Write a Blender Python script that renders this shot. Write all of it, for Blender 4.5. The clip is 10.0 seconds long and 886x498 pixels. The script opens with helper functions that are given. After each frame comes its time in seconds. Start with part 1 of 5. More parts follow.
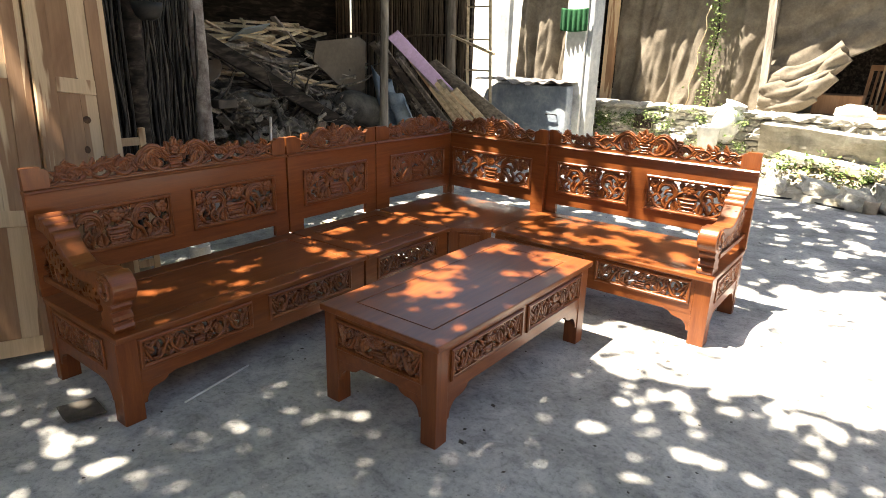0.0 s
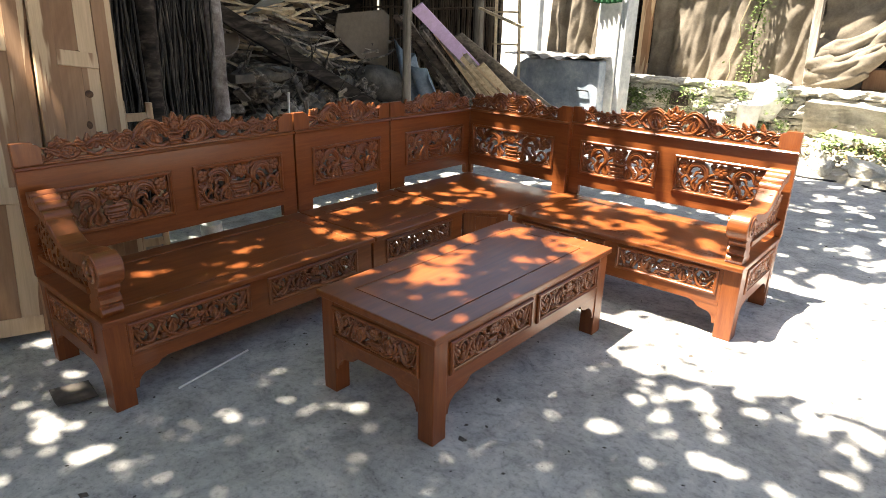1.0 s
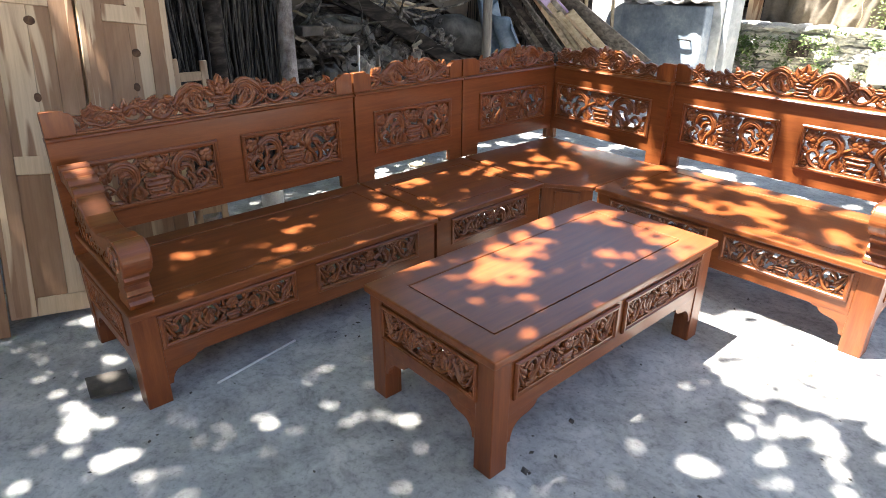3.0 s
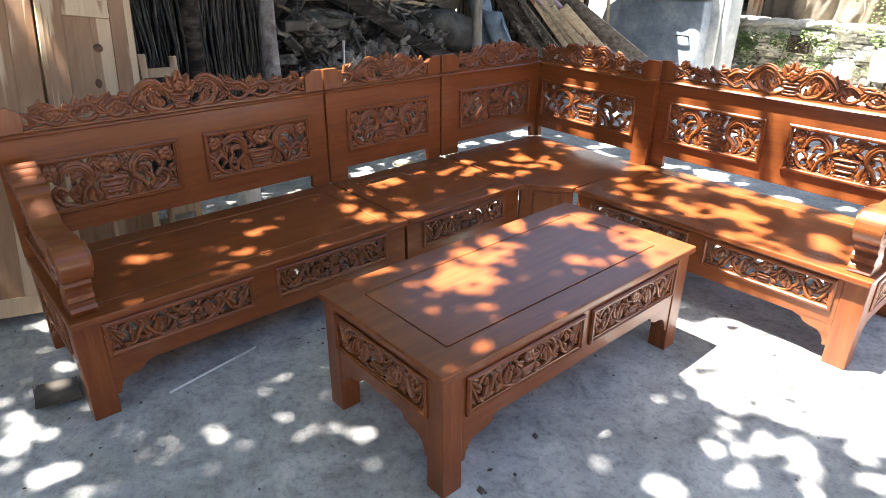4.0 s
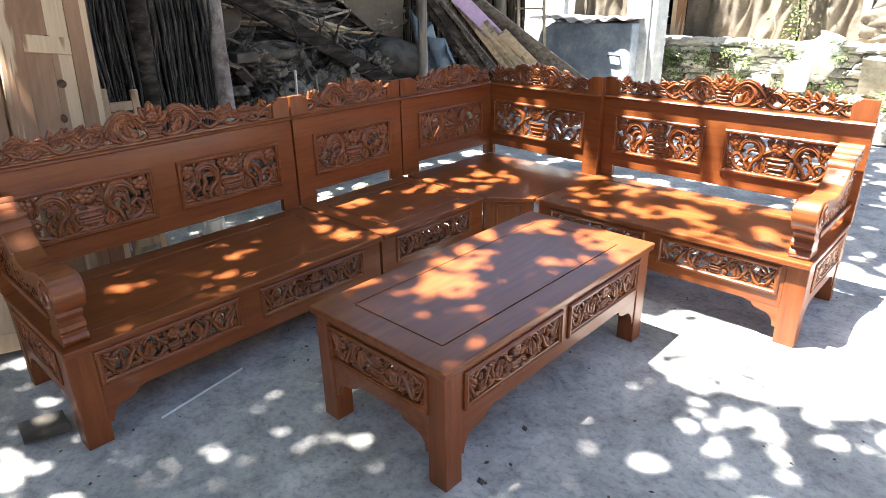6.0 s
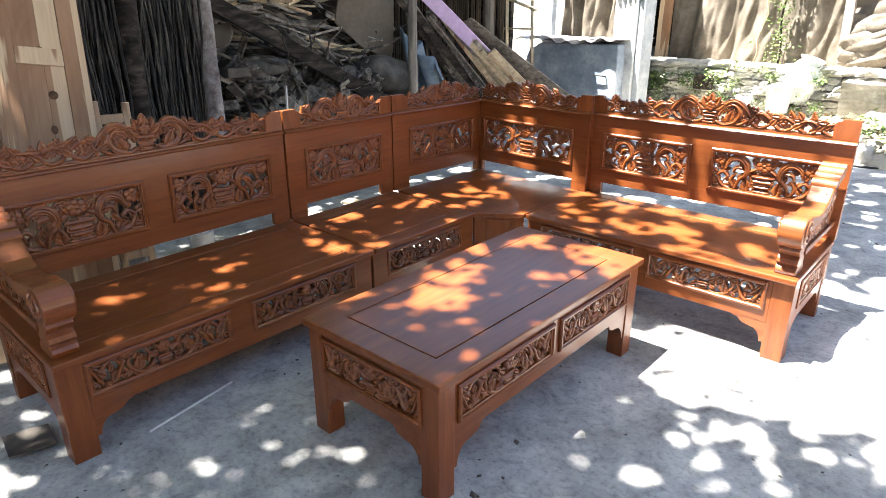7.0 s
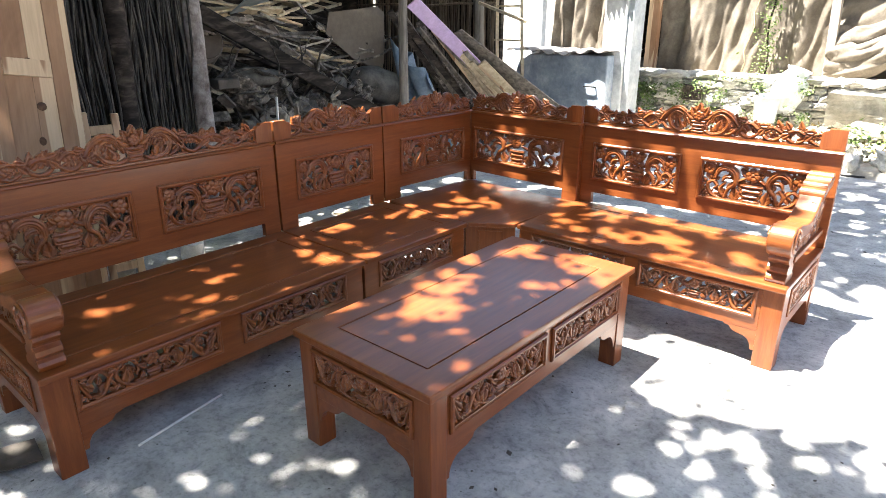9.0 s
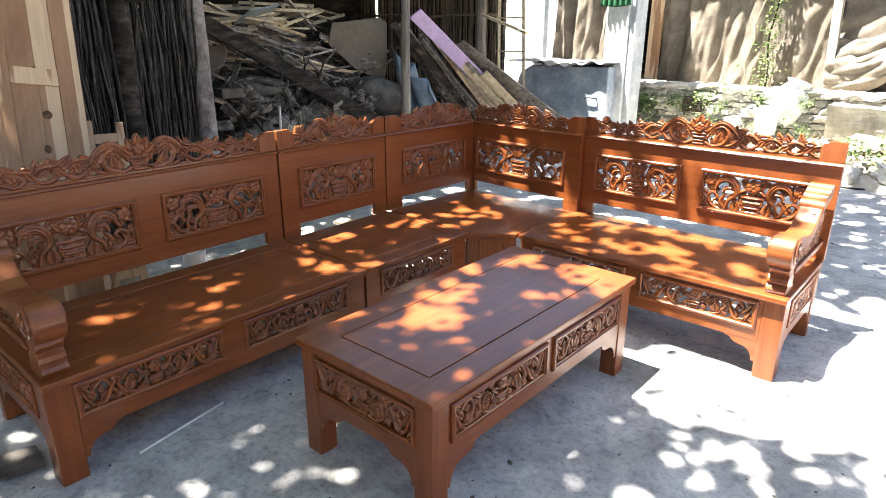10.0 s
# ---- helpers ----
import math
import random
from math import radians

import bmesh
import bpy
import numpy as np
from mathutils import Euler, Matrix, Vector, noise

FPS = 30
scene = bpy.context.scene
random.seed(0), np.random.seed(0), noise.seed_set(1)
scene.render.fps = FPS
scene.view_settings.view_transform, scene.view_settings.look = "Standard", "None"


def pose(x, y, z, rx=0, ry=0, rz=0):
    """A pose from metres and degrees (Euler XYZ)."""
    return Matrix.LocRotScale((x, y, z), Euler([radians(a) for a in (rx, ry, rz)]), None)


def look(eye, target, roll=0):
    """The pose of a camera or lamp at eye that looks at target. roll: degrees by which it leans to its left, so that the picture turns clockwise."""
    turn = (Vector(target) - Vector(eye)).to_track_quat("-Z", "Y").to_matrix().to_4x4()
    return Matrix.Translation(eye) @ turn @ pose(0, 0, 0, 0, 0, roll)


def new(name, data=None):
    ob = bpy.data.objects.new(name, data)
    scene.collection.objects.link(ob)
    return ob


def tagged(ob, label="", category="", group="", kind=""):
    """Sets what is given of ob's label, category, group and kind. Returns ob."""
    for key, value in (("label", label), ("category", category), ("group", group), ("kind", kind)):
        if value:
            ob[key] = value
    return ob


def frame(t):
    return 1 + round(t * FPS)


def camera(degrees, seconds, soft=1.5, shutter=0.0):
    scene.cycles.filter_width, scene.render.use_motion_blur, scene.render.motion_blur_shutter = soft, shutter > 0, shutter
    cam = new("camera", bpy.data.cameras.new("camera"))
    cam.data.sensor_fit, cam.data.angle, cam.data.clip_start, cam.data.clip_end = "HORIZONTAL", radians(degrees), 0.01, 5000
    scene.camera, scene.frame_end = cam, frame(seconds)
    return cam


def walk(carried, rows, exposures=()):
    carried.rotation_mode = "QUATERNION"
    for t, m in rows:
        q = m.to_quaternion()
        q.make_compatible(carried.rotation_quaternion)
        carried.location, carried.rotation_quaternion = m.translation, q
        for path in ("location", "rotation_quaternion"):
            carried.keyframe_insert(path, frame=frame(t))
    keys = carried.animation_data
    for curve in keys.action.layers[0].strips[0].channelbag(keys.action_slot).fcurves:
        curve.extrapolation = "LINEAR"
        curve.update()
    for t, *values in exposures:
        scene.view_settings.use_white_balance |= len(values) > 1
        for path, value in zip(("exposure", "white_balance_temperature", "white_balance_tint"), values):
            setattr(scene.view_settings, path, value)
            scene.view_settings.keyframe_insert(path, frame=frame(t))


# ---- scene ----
cam = camera(70.0, 10.0, soft=0.5)
PATH = [
    (0, (2.472, -1.049, 1.608), (1.321, 0.466, 0.992), 1.6),
    (0.5, (2.455, -0.952, 1.593), (1.236, 0.491, 0.936), 1.3),
    (1, (2.462, -0.826, 1.583), (1.244, 0.605, 0.898), 1.4),
    (1.5, (2.461, -0.729, 1.574), (1.21, 0.637, 0.82), 0.8),
    (2, (2.341, -0.596, 1.583), (1.086, 0.759, 0.816), 0.8),
    (2.5, (2.213, -0.501, 1.572), (0.903, 0.797, 0.797), 0.1),
    (2.7, (2.19, -0.498, 1.592), (0.846, 0.748, 0.79), -0.4),
    (3.8, (2.222, -0.27, 1.57), (0.869, 0.925, 0.709), 1.5),
    (4, (2.221, -0.251, 1.574), (0.858, 0.944, 0.729), 0.3),
    (4.5, (2.231, -0.238, 1.572), (0.853, 0.958, 0.752), -0.1),
    (5, (2.238, -0.297, 1.569), (0.913, 0.966, 0.765), -0.0),
    (5.5, (2.229, -0.398, 1.565), (0.927, 0.909, 0.791), -0.7),
    (5.7, (2.227, -0.431, 1.571), (0.958, 0.903, 0.79), -1.2),
    (6.8, (2.236, -0.48, 1.553), (0.971, 0.894, 0.837), -0.2),
    (7, (2.221, -0.491, 1.559), (0.976, 0.899, 0.839), -0.1),
    (7.5, (2.206, -0.49, 1.556), (0.987, 0.927, 0.845), 0.2),
    (8, (2.2, -0.491, 1.549), (0.984, 0.934, 0.848), -0.0),
    (8.5, (2.203, -0.487, 1.553), (0.983, 0.935, 0.853), 0.1),
    (9, (2.22, -0.487, 1.556), (0.987, 0.929, 0.867), -0.1),
    (9.5, (2.224, -0.494, 1.556), (0.995, 0.935, 0.887), 0.3),
    (10, (2.224, -0.501, 1.559), (0.983, 0.922, 0.899), 0.2),
]
EXPOSURES = [(0, 2.80, 7500, 10), (1.0, 2.95, 7300, 10), (2.0, 3.14, 6900, 10), (2.5, 3.32, 6550, 10), (4.5, 3.38, 6450, 10), (7.0, 3.38, 6450, 10), (10.0, 3.43, 6550, 10)]
walk(cam, [(t, look(eye, target, roll)) for t, eye, target, roll in PATH], EXPOSURES)

# ---- world, sun ----
SUN_WAY = Vector((0.26, 0.26, -1.0))
world = bpy.data.worlds.new("world")
scene.world = world
world.use_nodes = True
sky = world.node_tree.nodes.new("ShaderNodeTexSky")
sky.sky_type = "NISHITA"
sky.sun_disc = False
sky.sun_elevation = radians(69.8)
sky.sun_rotation = radians(225)
sky.dust_density = 1.5
back = world.node_tree.nodes["Background"]
back.inputs[1].default_value = 0.055
world.node_tree.links.new(sky.outputs[0], back.inputs[0])
sun = new("sun", bpy.data.lights.new("sun", "SUN"))
sun.data.energy = 5.0
sun.data.angle = radians(0.6)
sun.data.color = (1.0, 0.965, 0.90)
sun.matrix_world = look((0, 0, 20), Vector((0, 0, 20)) + SUN_WAY)


# ---- materials ----
def nodes_of(name, rough=0.6, metal=0.0, spec=0.5):
    m = bpy.data.materials.new(name)
    m.use_nodes = True
    n, l = m.node_tree.nodes, m.node_tree.links
    b = n["Principled BSDF"]
    b.inputs["Roughness"].default_value = rough
    b.inputs["Metallic"].default_value = metal
    b.inputs["Specular IOR Level"].default_value = spec
    return m, n, l, b


def ramp(n, stops):
    r = n.new("ShaderNodeValToRGB")
    e = r.color_ramp.elements
    while len(e) < len(stops):
        e.new(0.5)
    for k, (p, c) in zip(e, stops):
        k.position, k.color = p, (*c, 1)
    return r


def coords(n, l, scale, kind="Object", turn=(0, 0, 0)):
    tc, mp = n.new("ShaderNodeTexCoord"), n.new("ShaderNodeMapping")
    mp.inputs["Scale"].default_value = scale
    mp.inputs["Rotation"].default_value = [radians(a) for a in turn]
    l.new(tc.outputs[kind], mp.inputs[0])
    return mp.outputs[0]


def noise_tex(n, l, vec, scale, detail=6, rough=0.6, dist=0.0):
    t = n.new("ShaderNodeTexNoise")
    t.inputs["Scale"].default_value = scale
    t.inputs["Detail"].default_value = detail
    t.inputs["Roughness"].default_value = rough
    t.inputs["Distortion"].default_value = dist
    l.new(vec, t.inputs["Vector"])
    return t.outputs["Fac"]


def mix(n, l, a, b, fac, mode="MIX"):
    m = n.new("ShaderNodeMix")
    m.data_type, m.blend_type = "RGBA", mode
    if isinstance(fac, float):
        m.inputs[0].default_value = fac
    else:
        l.new(fac, m.inputs[0])
    for k, v in ((6, a), (7, b)):
        if isinstance(v, tuple):
            m.inputs[k].default_value = (*v, 1)
        else:
            l.new(v, m.inputs[k])
    return m.outputs[2]


def bump(n, l, b, height, strength=0.3, dist=0.01):
    k = n.new("ShaderNodeBump")
    k.inputs["Strength"].default_value = strength
    k.inputs["Distance"].default_value = dist
    l.new(height, k.inputs["Height"])
    l.new(k.outputs[0], b.inputs["Normal"])


def vary(n, l, colour, amount=0.35):
    """Each object a little lighter or darker than its neighbour."""
    info = n.new("ShaderNodeObjectInfo")
    mr = n.new("ShaderNodeMapRange")
    mr.inputs[3].default_value, mr.inputs[4].default_value = 1 - amount, 1 + amount
    l.new(info.outputs["Random"], mr.inputs[0])
    comb = n.new("ShaderNodeCombineColor")
    for k in range(3):
        l.new(mr.outputs[0], comb.inputs[k])
    return mix(n, l, colour, comb.outputs[0], 1.0, "MULTIPLY")


def wood_mat(name, dark, mid, light, stretch, rough=0.35, spec=0.5, scale=1.0, coat=0.0, bump_k=0.12, spread=0.0):
    m, n, l, b = nodes_of(name, rough, 0, spec)
    v = coords(n, l, [s * scale for s in stretch])
    big = noise_tex(n, l, v, 1.3, 4, 0.55, 0.6)
    fine = noise_tex(n, l, v, 9.0, 5, 0.7)
    r = ramp(n, [(0.3, dark), (0.5, mid), (0.72, light)])
    l.new(big, r.inputs[0])
    g = ramp(n, [(0.35, (0.62, 0.6, 0.58)), (0.6, (1, 1, 1))])
    l.new(fine, g.inputs[0])
    c = mix(n, l, r.outputs[0], g.outputs[0], 0.45, "MULTIPLY")
    if spread:
        c = vary(n, l, c, spread)
    l.new(c, b.inputs["Base Color"])
    rr = n.new("ShaderNodeMapRange")
    rr.inputs[3].default_value, rr.inputs[4].default_value = rough - 0.07, rough + 0.12
    l.new(fine, rr.inputs[0])
    l.new(rr.outputs[0], b.inputs["Roughness"])
    b.inputs["Coat Weight"].default_value = coat
    b.inputs["Coat Roughness"].default_value = 0.16
    bump(n, l, b, fine, bump_k, 0.004)
    return m


TEAK = ((0.146, 0.0370, 0.0088), (0.184, 0.0500, 0.0122), (0.220, 0.066, 0.0168))
teak = wood_mat("varnished_teak", *TEAK, (2.2, 26, 26), 0.38, 0.30, 1.0, 0.40, 0.04)
teak_upright = wood_mat("varnished_teak_upright", *TEAK, (26, 26, 2.2), 0.38, 0.30, 1.0, 0.40, 0.04)
teak_carved = wood_mat("carved_teak", (0.118, 0.029, 0.0068), (0.190, 0.053, 0.0125), (0.265, 0.086, 0.022), (18, 18, 18), 0.30, 0.40, 1.0, 0.40)


def raw_mat(name, share):
    """Sawn teak with wavy bounds between brown heartwood and cream sapwood."""
    m, n, l, b = nodes_of(name, 0.68, 0, 0.3)
    tc, info = n.new("ShaderNodeTexCoord"), n.new("ShaderNodeObjectInfo")
    sh = n.new("ShaderNodeVectorMath")
    sh.operation = "MULTIPLY_ADD"
    l.new(info.outputs["Random"], sh.inputs[0])
    sh.inputs[1].default_value = (40, 40, 40)
    l.new(tc.outputs["Object"], sh.inputs[2])
    def lay(scale):
        mp = n.new("ShaderNodeMapping")
        mp.inputs["Scale"].default_value = scale
        l.new(sh.outputs[0], mp.inputs[0])
        return mp.outputs[0]
    big = noise_tex(n, l, lay((5, 5, 0.55)), 1.0, 3, 0.45, 0.9)
    cloud = noise_tex(n, l, lay((5, 5, 1.6)), 1.0, 4, 0.6, 0.8)
    fine = noise_tex(n, l, lay((60, 60, 3)), 1.0, 5, 0.7)
    heart = ramp(n, [(0.3, (0.235, 0.125, 0.068)), (0.5, (0.30, 0.170, 0.095)), (0.7, (0.37, 0.225, 0.135))])
    l.new(cloud, heart.inputs[0])
    edge = ramp(n, [(share - 0.012, (0, 0, 0)), (share + 0.012, (1, 1, 1))])
    l.new(big, edge.inputs[0])
    c = mix(n, l, heart.outputs[0], (0.58, 0.42, 0.27), edge.outputs[0])
    g = ramp(n, [(0.3, (0.629, 0.612, 0.595)), (0.6, (1, 1, 1))])
    l.new(fine, g.inputs[0])
    c = mix(n, l, c, g.outputs[0], 0.5, "MULTIPLY")
    l.new(c, b.inputs["Base Color"])
    bump(n, l, b, fine, 0.1, 0.003)
    return m


raw_teak = raw_mat("raw_teak", 0.54)
raw_heart = raw_mat("raw_teak_heart", 0.64)
raw_pale = raw_mat("raw_teak_pale", 0.42)
knot_wood = wood_mat("knot", (0.07, 0.035, 0.02), (0.12, 0.06, 0.03), (0.2, 0.11, 0.05), (20, 20, 20), 0.7, 0.3)
grey_wood = wood_mat("weathered_wood", (0.12, 0.104, 0.088), (0.26, 0.23, 0.195), (0.42, 0.37, 0.31), (14, 14, 2), 0.85, 0.2, 1.0, 0, 0.4, 0.4)
# old wood, its middle tone lowered to carry the shed's shade as well
dark_wood = wood_mat("old_shaded_wood", (0.010, 0.008, 0.007), (0.038, 0.030, 0.025), (0.13, 0.106, 0.086), (14, 3, 14), 0.85, 0.2, 1.0, 0, 0.4, 0.4)
stick_wood = wood_mat("pale_offcut", (0.34, 0.26, 0.17), (0.52, 0.42, 0.28), (0.66, 0.55, 0.39), (12, 12, 12), 0.8, 0.2, 1.0, 0, 0.2, 0.35)
# near-black holds the shed's shade; tones spread per stick for glints
reed = wood_mat("shaded_reed", (0.004, 0.0035, 0.003), (0.017, 0.0145, 0.012), (0.13, 0.11, 0.092), (40, 40, 3.5), 0.6, 0.4, 1.0, 0, 0.4, 0.85)
bamboo = wood_mat("old_bamboo", (0.10, 0.075, 0.05), (0.21, 0.16, 0.115), (0.36, 0.285, 0.20), (40, 40, 2), 0.65, 0.3, 1.0, 0, 0.3, 0.4)


def rough_mat(name, a, b_, c, scale=6.0, rough=0.9, bump_k=0.4, dist=0.02, metal=0.0, spread=0.0, spec=0.3):
    m, n, l, b = nodes_of(name, rough, metal, spec)
    v = coords(n, l, (1, 1, 1))
    big = noise_tex(n, l, v, scale, 7, 0.65, 0.3)
    fine = noise_tex(n, l, v, scale * 9, 5, 0.7)
    r = ramp(n, [(0.3, a), (0.5, b_), (0.7, c)])
    l.new(big, r.inputs[0])
    g = ramp(n, [(0.3, (0.7, 0.7, 0.7)), (0.65, (1.05, 1.05, 1.05))])
    l.new(fine, g.inputs[0])
    col = mix(n, l, r.outputs[0], g.outputs[0], 0.7, "MULTIPLY")
    if spread:
        col = vary(n, l, col, spread)
    l.new(col, b.inputs["Base Color"])
    bump(n, l, b, fine, bump_k, dist)
    return m


def concrete_mat():
    m, n, l, b = nodes_of("worn_concrete", 0.82, 0, 0.3)
    v = coords(n, l, (1, 1, 1))
    big = noise_tex(n, l, v, 1.7, 7, 0.66, 0.8)
    mid_ = noise_tex(n, l, v, 7.0, 8, 0.7, 0.6)
    fine = noise_tex(n, l, v, 90.0, 4, 0.7)
    r = ramp(n, [(0.32, (0.28, 0.272, 0.258)), (0.5, (0.41, 0.40, 0.382)), (0.68, (0.52, 0.51, 0.485))])
    l.new(big, r.inputs[0])
    g = ramp(n, [(0.30, (0.42, 0.42, 0.43)), (0.45, (0.82, 0.82, 0.83)), (0.56, (1, 1, 1)), (0.70, (1.2, 1.19, 1.16))])
    l.new(mid_, g.inputs[0])
    c = mix(n, l, r.outputs[0], g.outputs[0], 0.85, "MULTIPLY")
    grit = ramp(n, [(0.34, (0.55, 0.55, 0.55)), (0.48, (1, 1, 1)), (0.66, (1.15, 1.15, 1.14))])
    l.new(noise_tex(n, l, v, 38.0, 5, 0.75), grit.inputs[0])
    c = mix(n, l, c, grit.outputs[0], 0.75, "MULTIPLY")
    # dark specks of trodden dirt
    vo = n.new("ShaderNodeTexVoronoi")
    vo.inputs["Scale"].default_value = 34.0
    l.new(v, vo.inputs["Vector"])
    sp = ramp(n, [(0.05, (1, 1, 1)), (0.11, (0, 0, 0))])
    l.new(vo.outputs["Distance"], sp.inputs[0])
    patch = ramp(n, [(0.50, (0, 0, 0)), (0.60, (1, 1, 1))])
    l.new(noise_tex(n, l, v, 3.1, 5, 0.6), patch.inputs[0])
    sel = mix(n, l, sp.outputs[0], patch.outputs[0], 1.0, "MULTIPLY")
    c = mix(n, l, c, (0.07, 0.065, 0.06), sel)
    l.new(c, b.inputs["Base Color"])
    h = n.new("ShaderNodeMath")
    h.operation = "ADD"
    l.new(mid_, h.inputs[0])
    l.new(fine, h.inputs[1])
    bump(n, l, b, h.outputs[0], 0.35, 0.006)
    return m


concrete = concrete_mat()
earth = rough_mat("dusty_earth", (0.28, 0.25, 0.19), (0.42, 0.38, 0.31), (0.54, 0.50, 0.42), 3.0)
stone = rough_mat("pale_stone", (0.36, 0.34, 0.29), (0.52, 0.50, 0.44), (0.64, 0.62, 0.56), 4.0, 0.9, 0.6, 0.03, 0, 0.3)
mortar = rough_mat("mortar", (0.32, 0.30, 0.26), (0.44, 0.42, 0.37), (0.54, 0.52, 0.46), 8.0)
old_plaster = rough_mat("crumbling_plaster", (0.15, 0.14, 0.115), (0.30, 0.28, 0.24), (0.46, 0.44, 0.39), 3.2, 0.95, 0.6, 0.03)
plaster = rough_mat("stained_white_plaster", (0.30, 0.32, 0.33), (0.66, 0.67, 0.66), (0.78, 0.78, 0.76), 1.6, 0.85, 0.2, 0.01)
tank_cement = rough_mat("blue_grey_cement", (0.16, 0.20, 0.25), (0.29, 0.34, 0.40), (0.52, 0.55, 0.58), 2.6, 0.75, 0.25, 0.01)
grey_plaster = rough_mat("grey_cement", (0.24, 0.27, 0.30), (0.40, 0.43, 0.46), (0.60, 0.61, 0.61), 2.0, 0.8, 0.25, 0.01)
white_wall = rough_mat("white_wall", (0.7, 0.7, 0.68), (0.78, 0.78, 0.76), (0.82, 0.82, 0.8), 1.0, 0.9, 0.1)
burlap = rough_mat("burlap", (0.095, 0.079, 0.060), (0.15, 0.126, 0.098), (0.21, 0.18, 0.143), 3.5, 0.95, 0.5, 0.01)
bark = rough_mat("peeling_bark", (0.12, 0.09, 0.08), (0.32, 0.28, 0.26), (0.52, 0.48, 0.45), 9.0, 0.9, 0.7, 0.02)
# dusty roots; the ramp's dark end also holds the heap's shade
root_mat = rough_mat("dusty_shaded_roots", (0.014, 0.012, 0.010), (0.095, 0.083, 0.071), (0.34, 0.30, 0.265), 14.0, 0.95, 0.5, 0.02, 0, 0.5)
sack_mat = rough_mat("grey_sack", (0.06, 0.055, 0.05), (0.115, 0.107, 0.096), (0.17, 0.157, 0.14), 8.0, 0.95, 0.4, 0.01)
hardboard = rough_mat("brown_hardboard", (0.10, 0.078, 0.058), (0.13, 0.105, 0.08), (0.155, 0.127, 0.099), 2.0, 0.75, 0.1, 0.005)
lilac = rough_mat("lilac_paint", (0.52, 0.38, 0.62), (0.60, 0.45, 0.70), (0.66, 0.52, 0.74), 2.0, 0.6, 0.1, 0.004)
tarp_mat = rough_mat("faded_blue_tarp", (0.09, 0.13, 0.17), (0.17, 0.22, 0.27), (0.29, 0.34, 0.38), 5.0, 0.6, 0.2, 0.01)
green_cloth = rough_mat("green_cloth", (0.008, 0.055, 0.022), (0.015, 0.085, 0.035), (0.025, 0.12, 0.05), 9.0, 0.9, 0.2, 0.005)
zinc = rough_mat("rusty_zinc", (0.12, 0.10, 0.09), (0.26, 0.25, 0.24), (0.38, 0.38, 0.38), 6.0, 0.55, 0.2, 0.005, 0.4)
white_plastic = rough_mat("white_plastic", (0.66, 0.66, 0.64), (0.74, 0.74, 0.72), (0.8, 0.8, 0.78), 8.0, 0.5, 0.1, 0.004)
rubber = rough_mat("black_rubber", (0.012, 0.012, 0.012), (0.02, 0.02, 0.02), (0.035, 0.034, 0.033), 12.0, 0.55, 0.2, 0.005)
clay = rough_mat("pale_clay_pot", (0.36, 0.30, 0.24), (0.46, 0.40, 0.33), (0.54, 0.48, 0.41), 7.0, 0.9, 0.3, 0.006)
card = rough_mat("brown_cardboard", (0.06, 0.052, 0.045), (0.095, 0.082, 0.07), (0.14, 0.12, 0.10), 7.0, 0.9, 0.2, 0.005)
blue_sheet = rough_mat("grey_blue_sheet", (0.16, 0.18, 0.19), (0.22, 0.25, 0.26), (0.28, 0.30, 0.31), 3.0, 0.6, 0.1)
steel = rough_mat("bright_rod", (0.66, 0.66, 0.64), (0.76, 0.76, 0.74), (0.82, 0.82, 0.8), 20.0, 0.45, 0.1, 0.002)
leaf_mat = rough_mat("green_leaves", (0.035, 0.07, 0.016), (0.06, 0.11, 0.025), (0.10, 0.16, 0.045), 3.0, 0.6, 0.1, 0.004)
lt = leaf_mat.node_tree
tr, mx = lt.nodes.new("ShaderNodeBsdfTranslucent"), lt.nodes.new("ShaderNodeMixShader")
tr.inputs[0].default_value = (0.34, 0.38, 0.20, 1)
mx.inputs[0].default_value = 0.32
lt.links.new(lt.nodes["Principled BSDF"].outputs[0], mx.inputs[1])
lt.links.new(tr.outputs[0], mx.inputs[2])
lt.links.new(mx.outputs[0], lt.nodes["Material Output"].inputs[0])
pale_leaf = rough_mat("sunny_leaves", (0.07, 0.12, 0.03), (0.12, 0.18, 0.05), (0.2, 0.26, 0.09), 6.0, 0.6, 0.1, 0.004)
dry_leaf = rough_mat("dry_leaves", (0.10, 0.07, 0.03), (0.22, 0.17, 0.08), (0.36, 0.30, 0.17), 9.0, 0.8, 0.2, 0.004)


# ---- building helpers ----
def part(name, bm, material, parent=None, label="", bevel=0.0, smooth=False, segs=2):
    me = bpy.data.meshes.new(name)
    bmesh.ops.recalc_face_normals(bm, faces=bm.faces[:])
    if smooth:
        for f in bm.faces:
            f.smooth = True
    bm.to_mesh(me)
    bm.free()
    me.materials.append(material)
    ob = new(name, me)
    if parent:
        ob.parent = parent
    if label:
        ob["label"] = label
    if bevel:
        md = ob.modifiers.new("bevel", "BEVEL")
        md.width, md.segments, md.limit_method, md.angle_limit = bevel, segs, "ANGLE", radians(40)
    return ob


def thing(name, m, label, category, group="", kind=""):
    ob = new(name)
    ob.matrix_world = m
    ob.empty_display_size = 0.1
    return tagged(ob, label, category, group, kind)


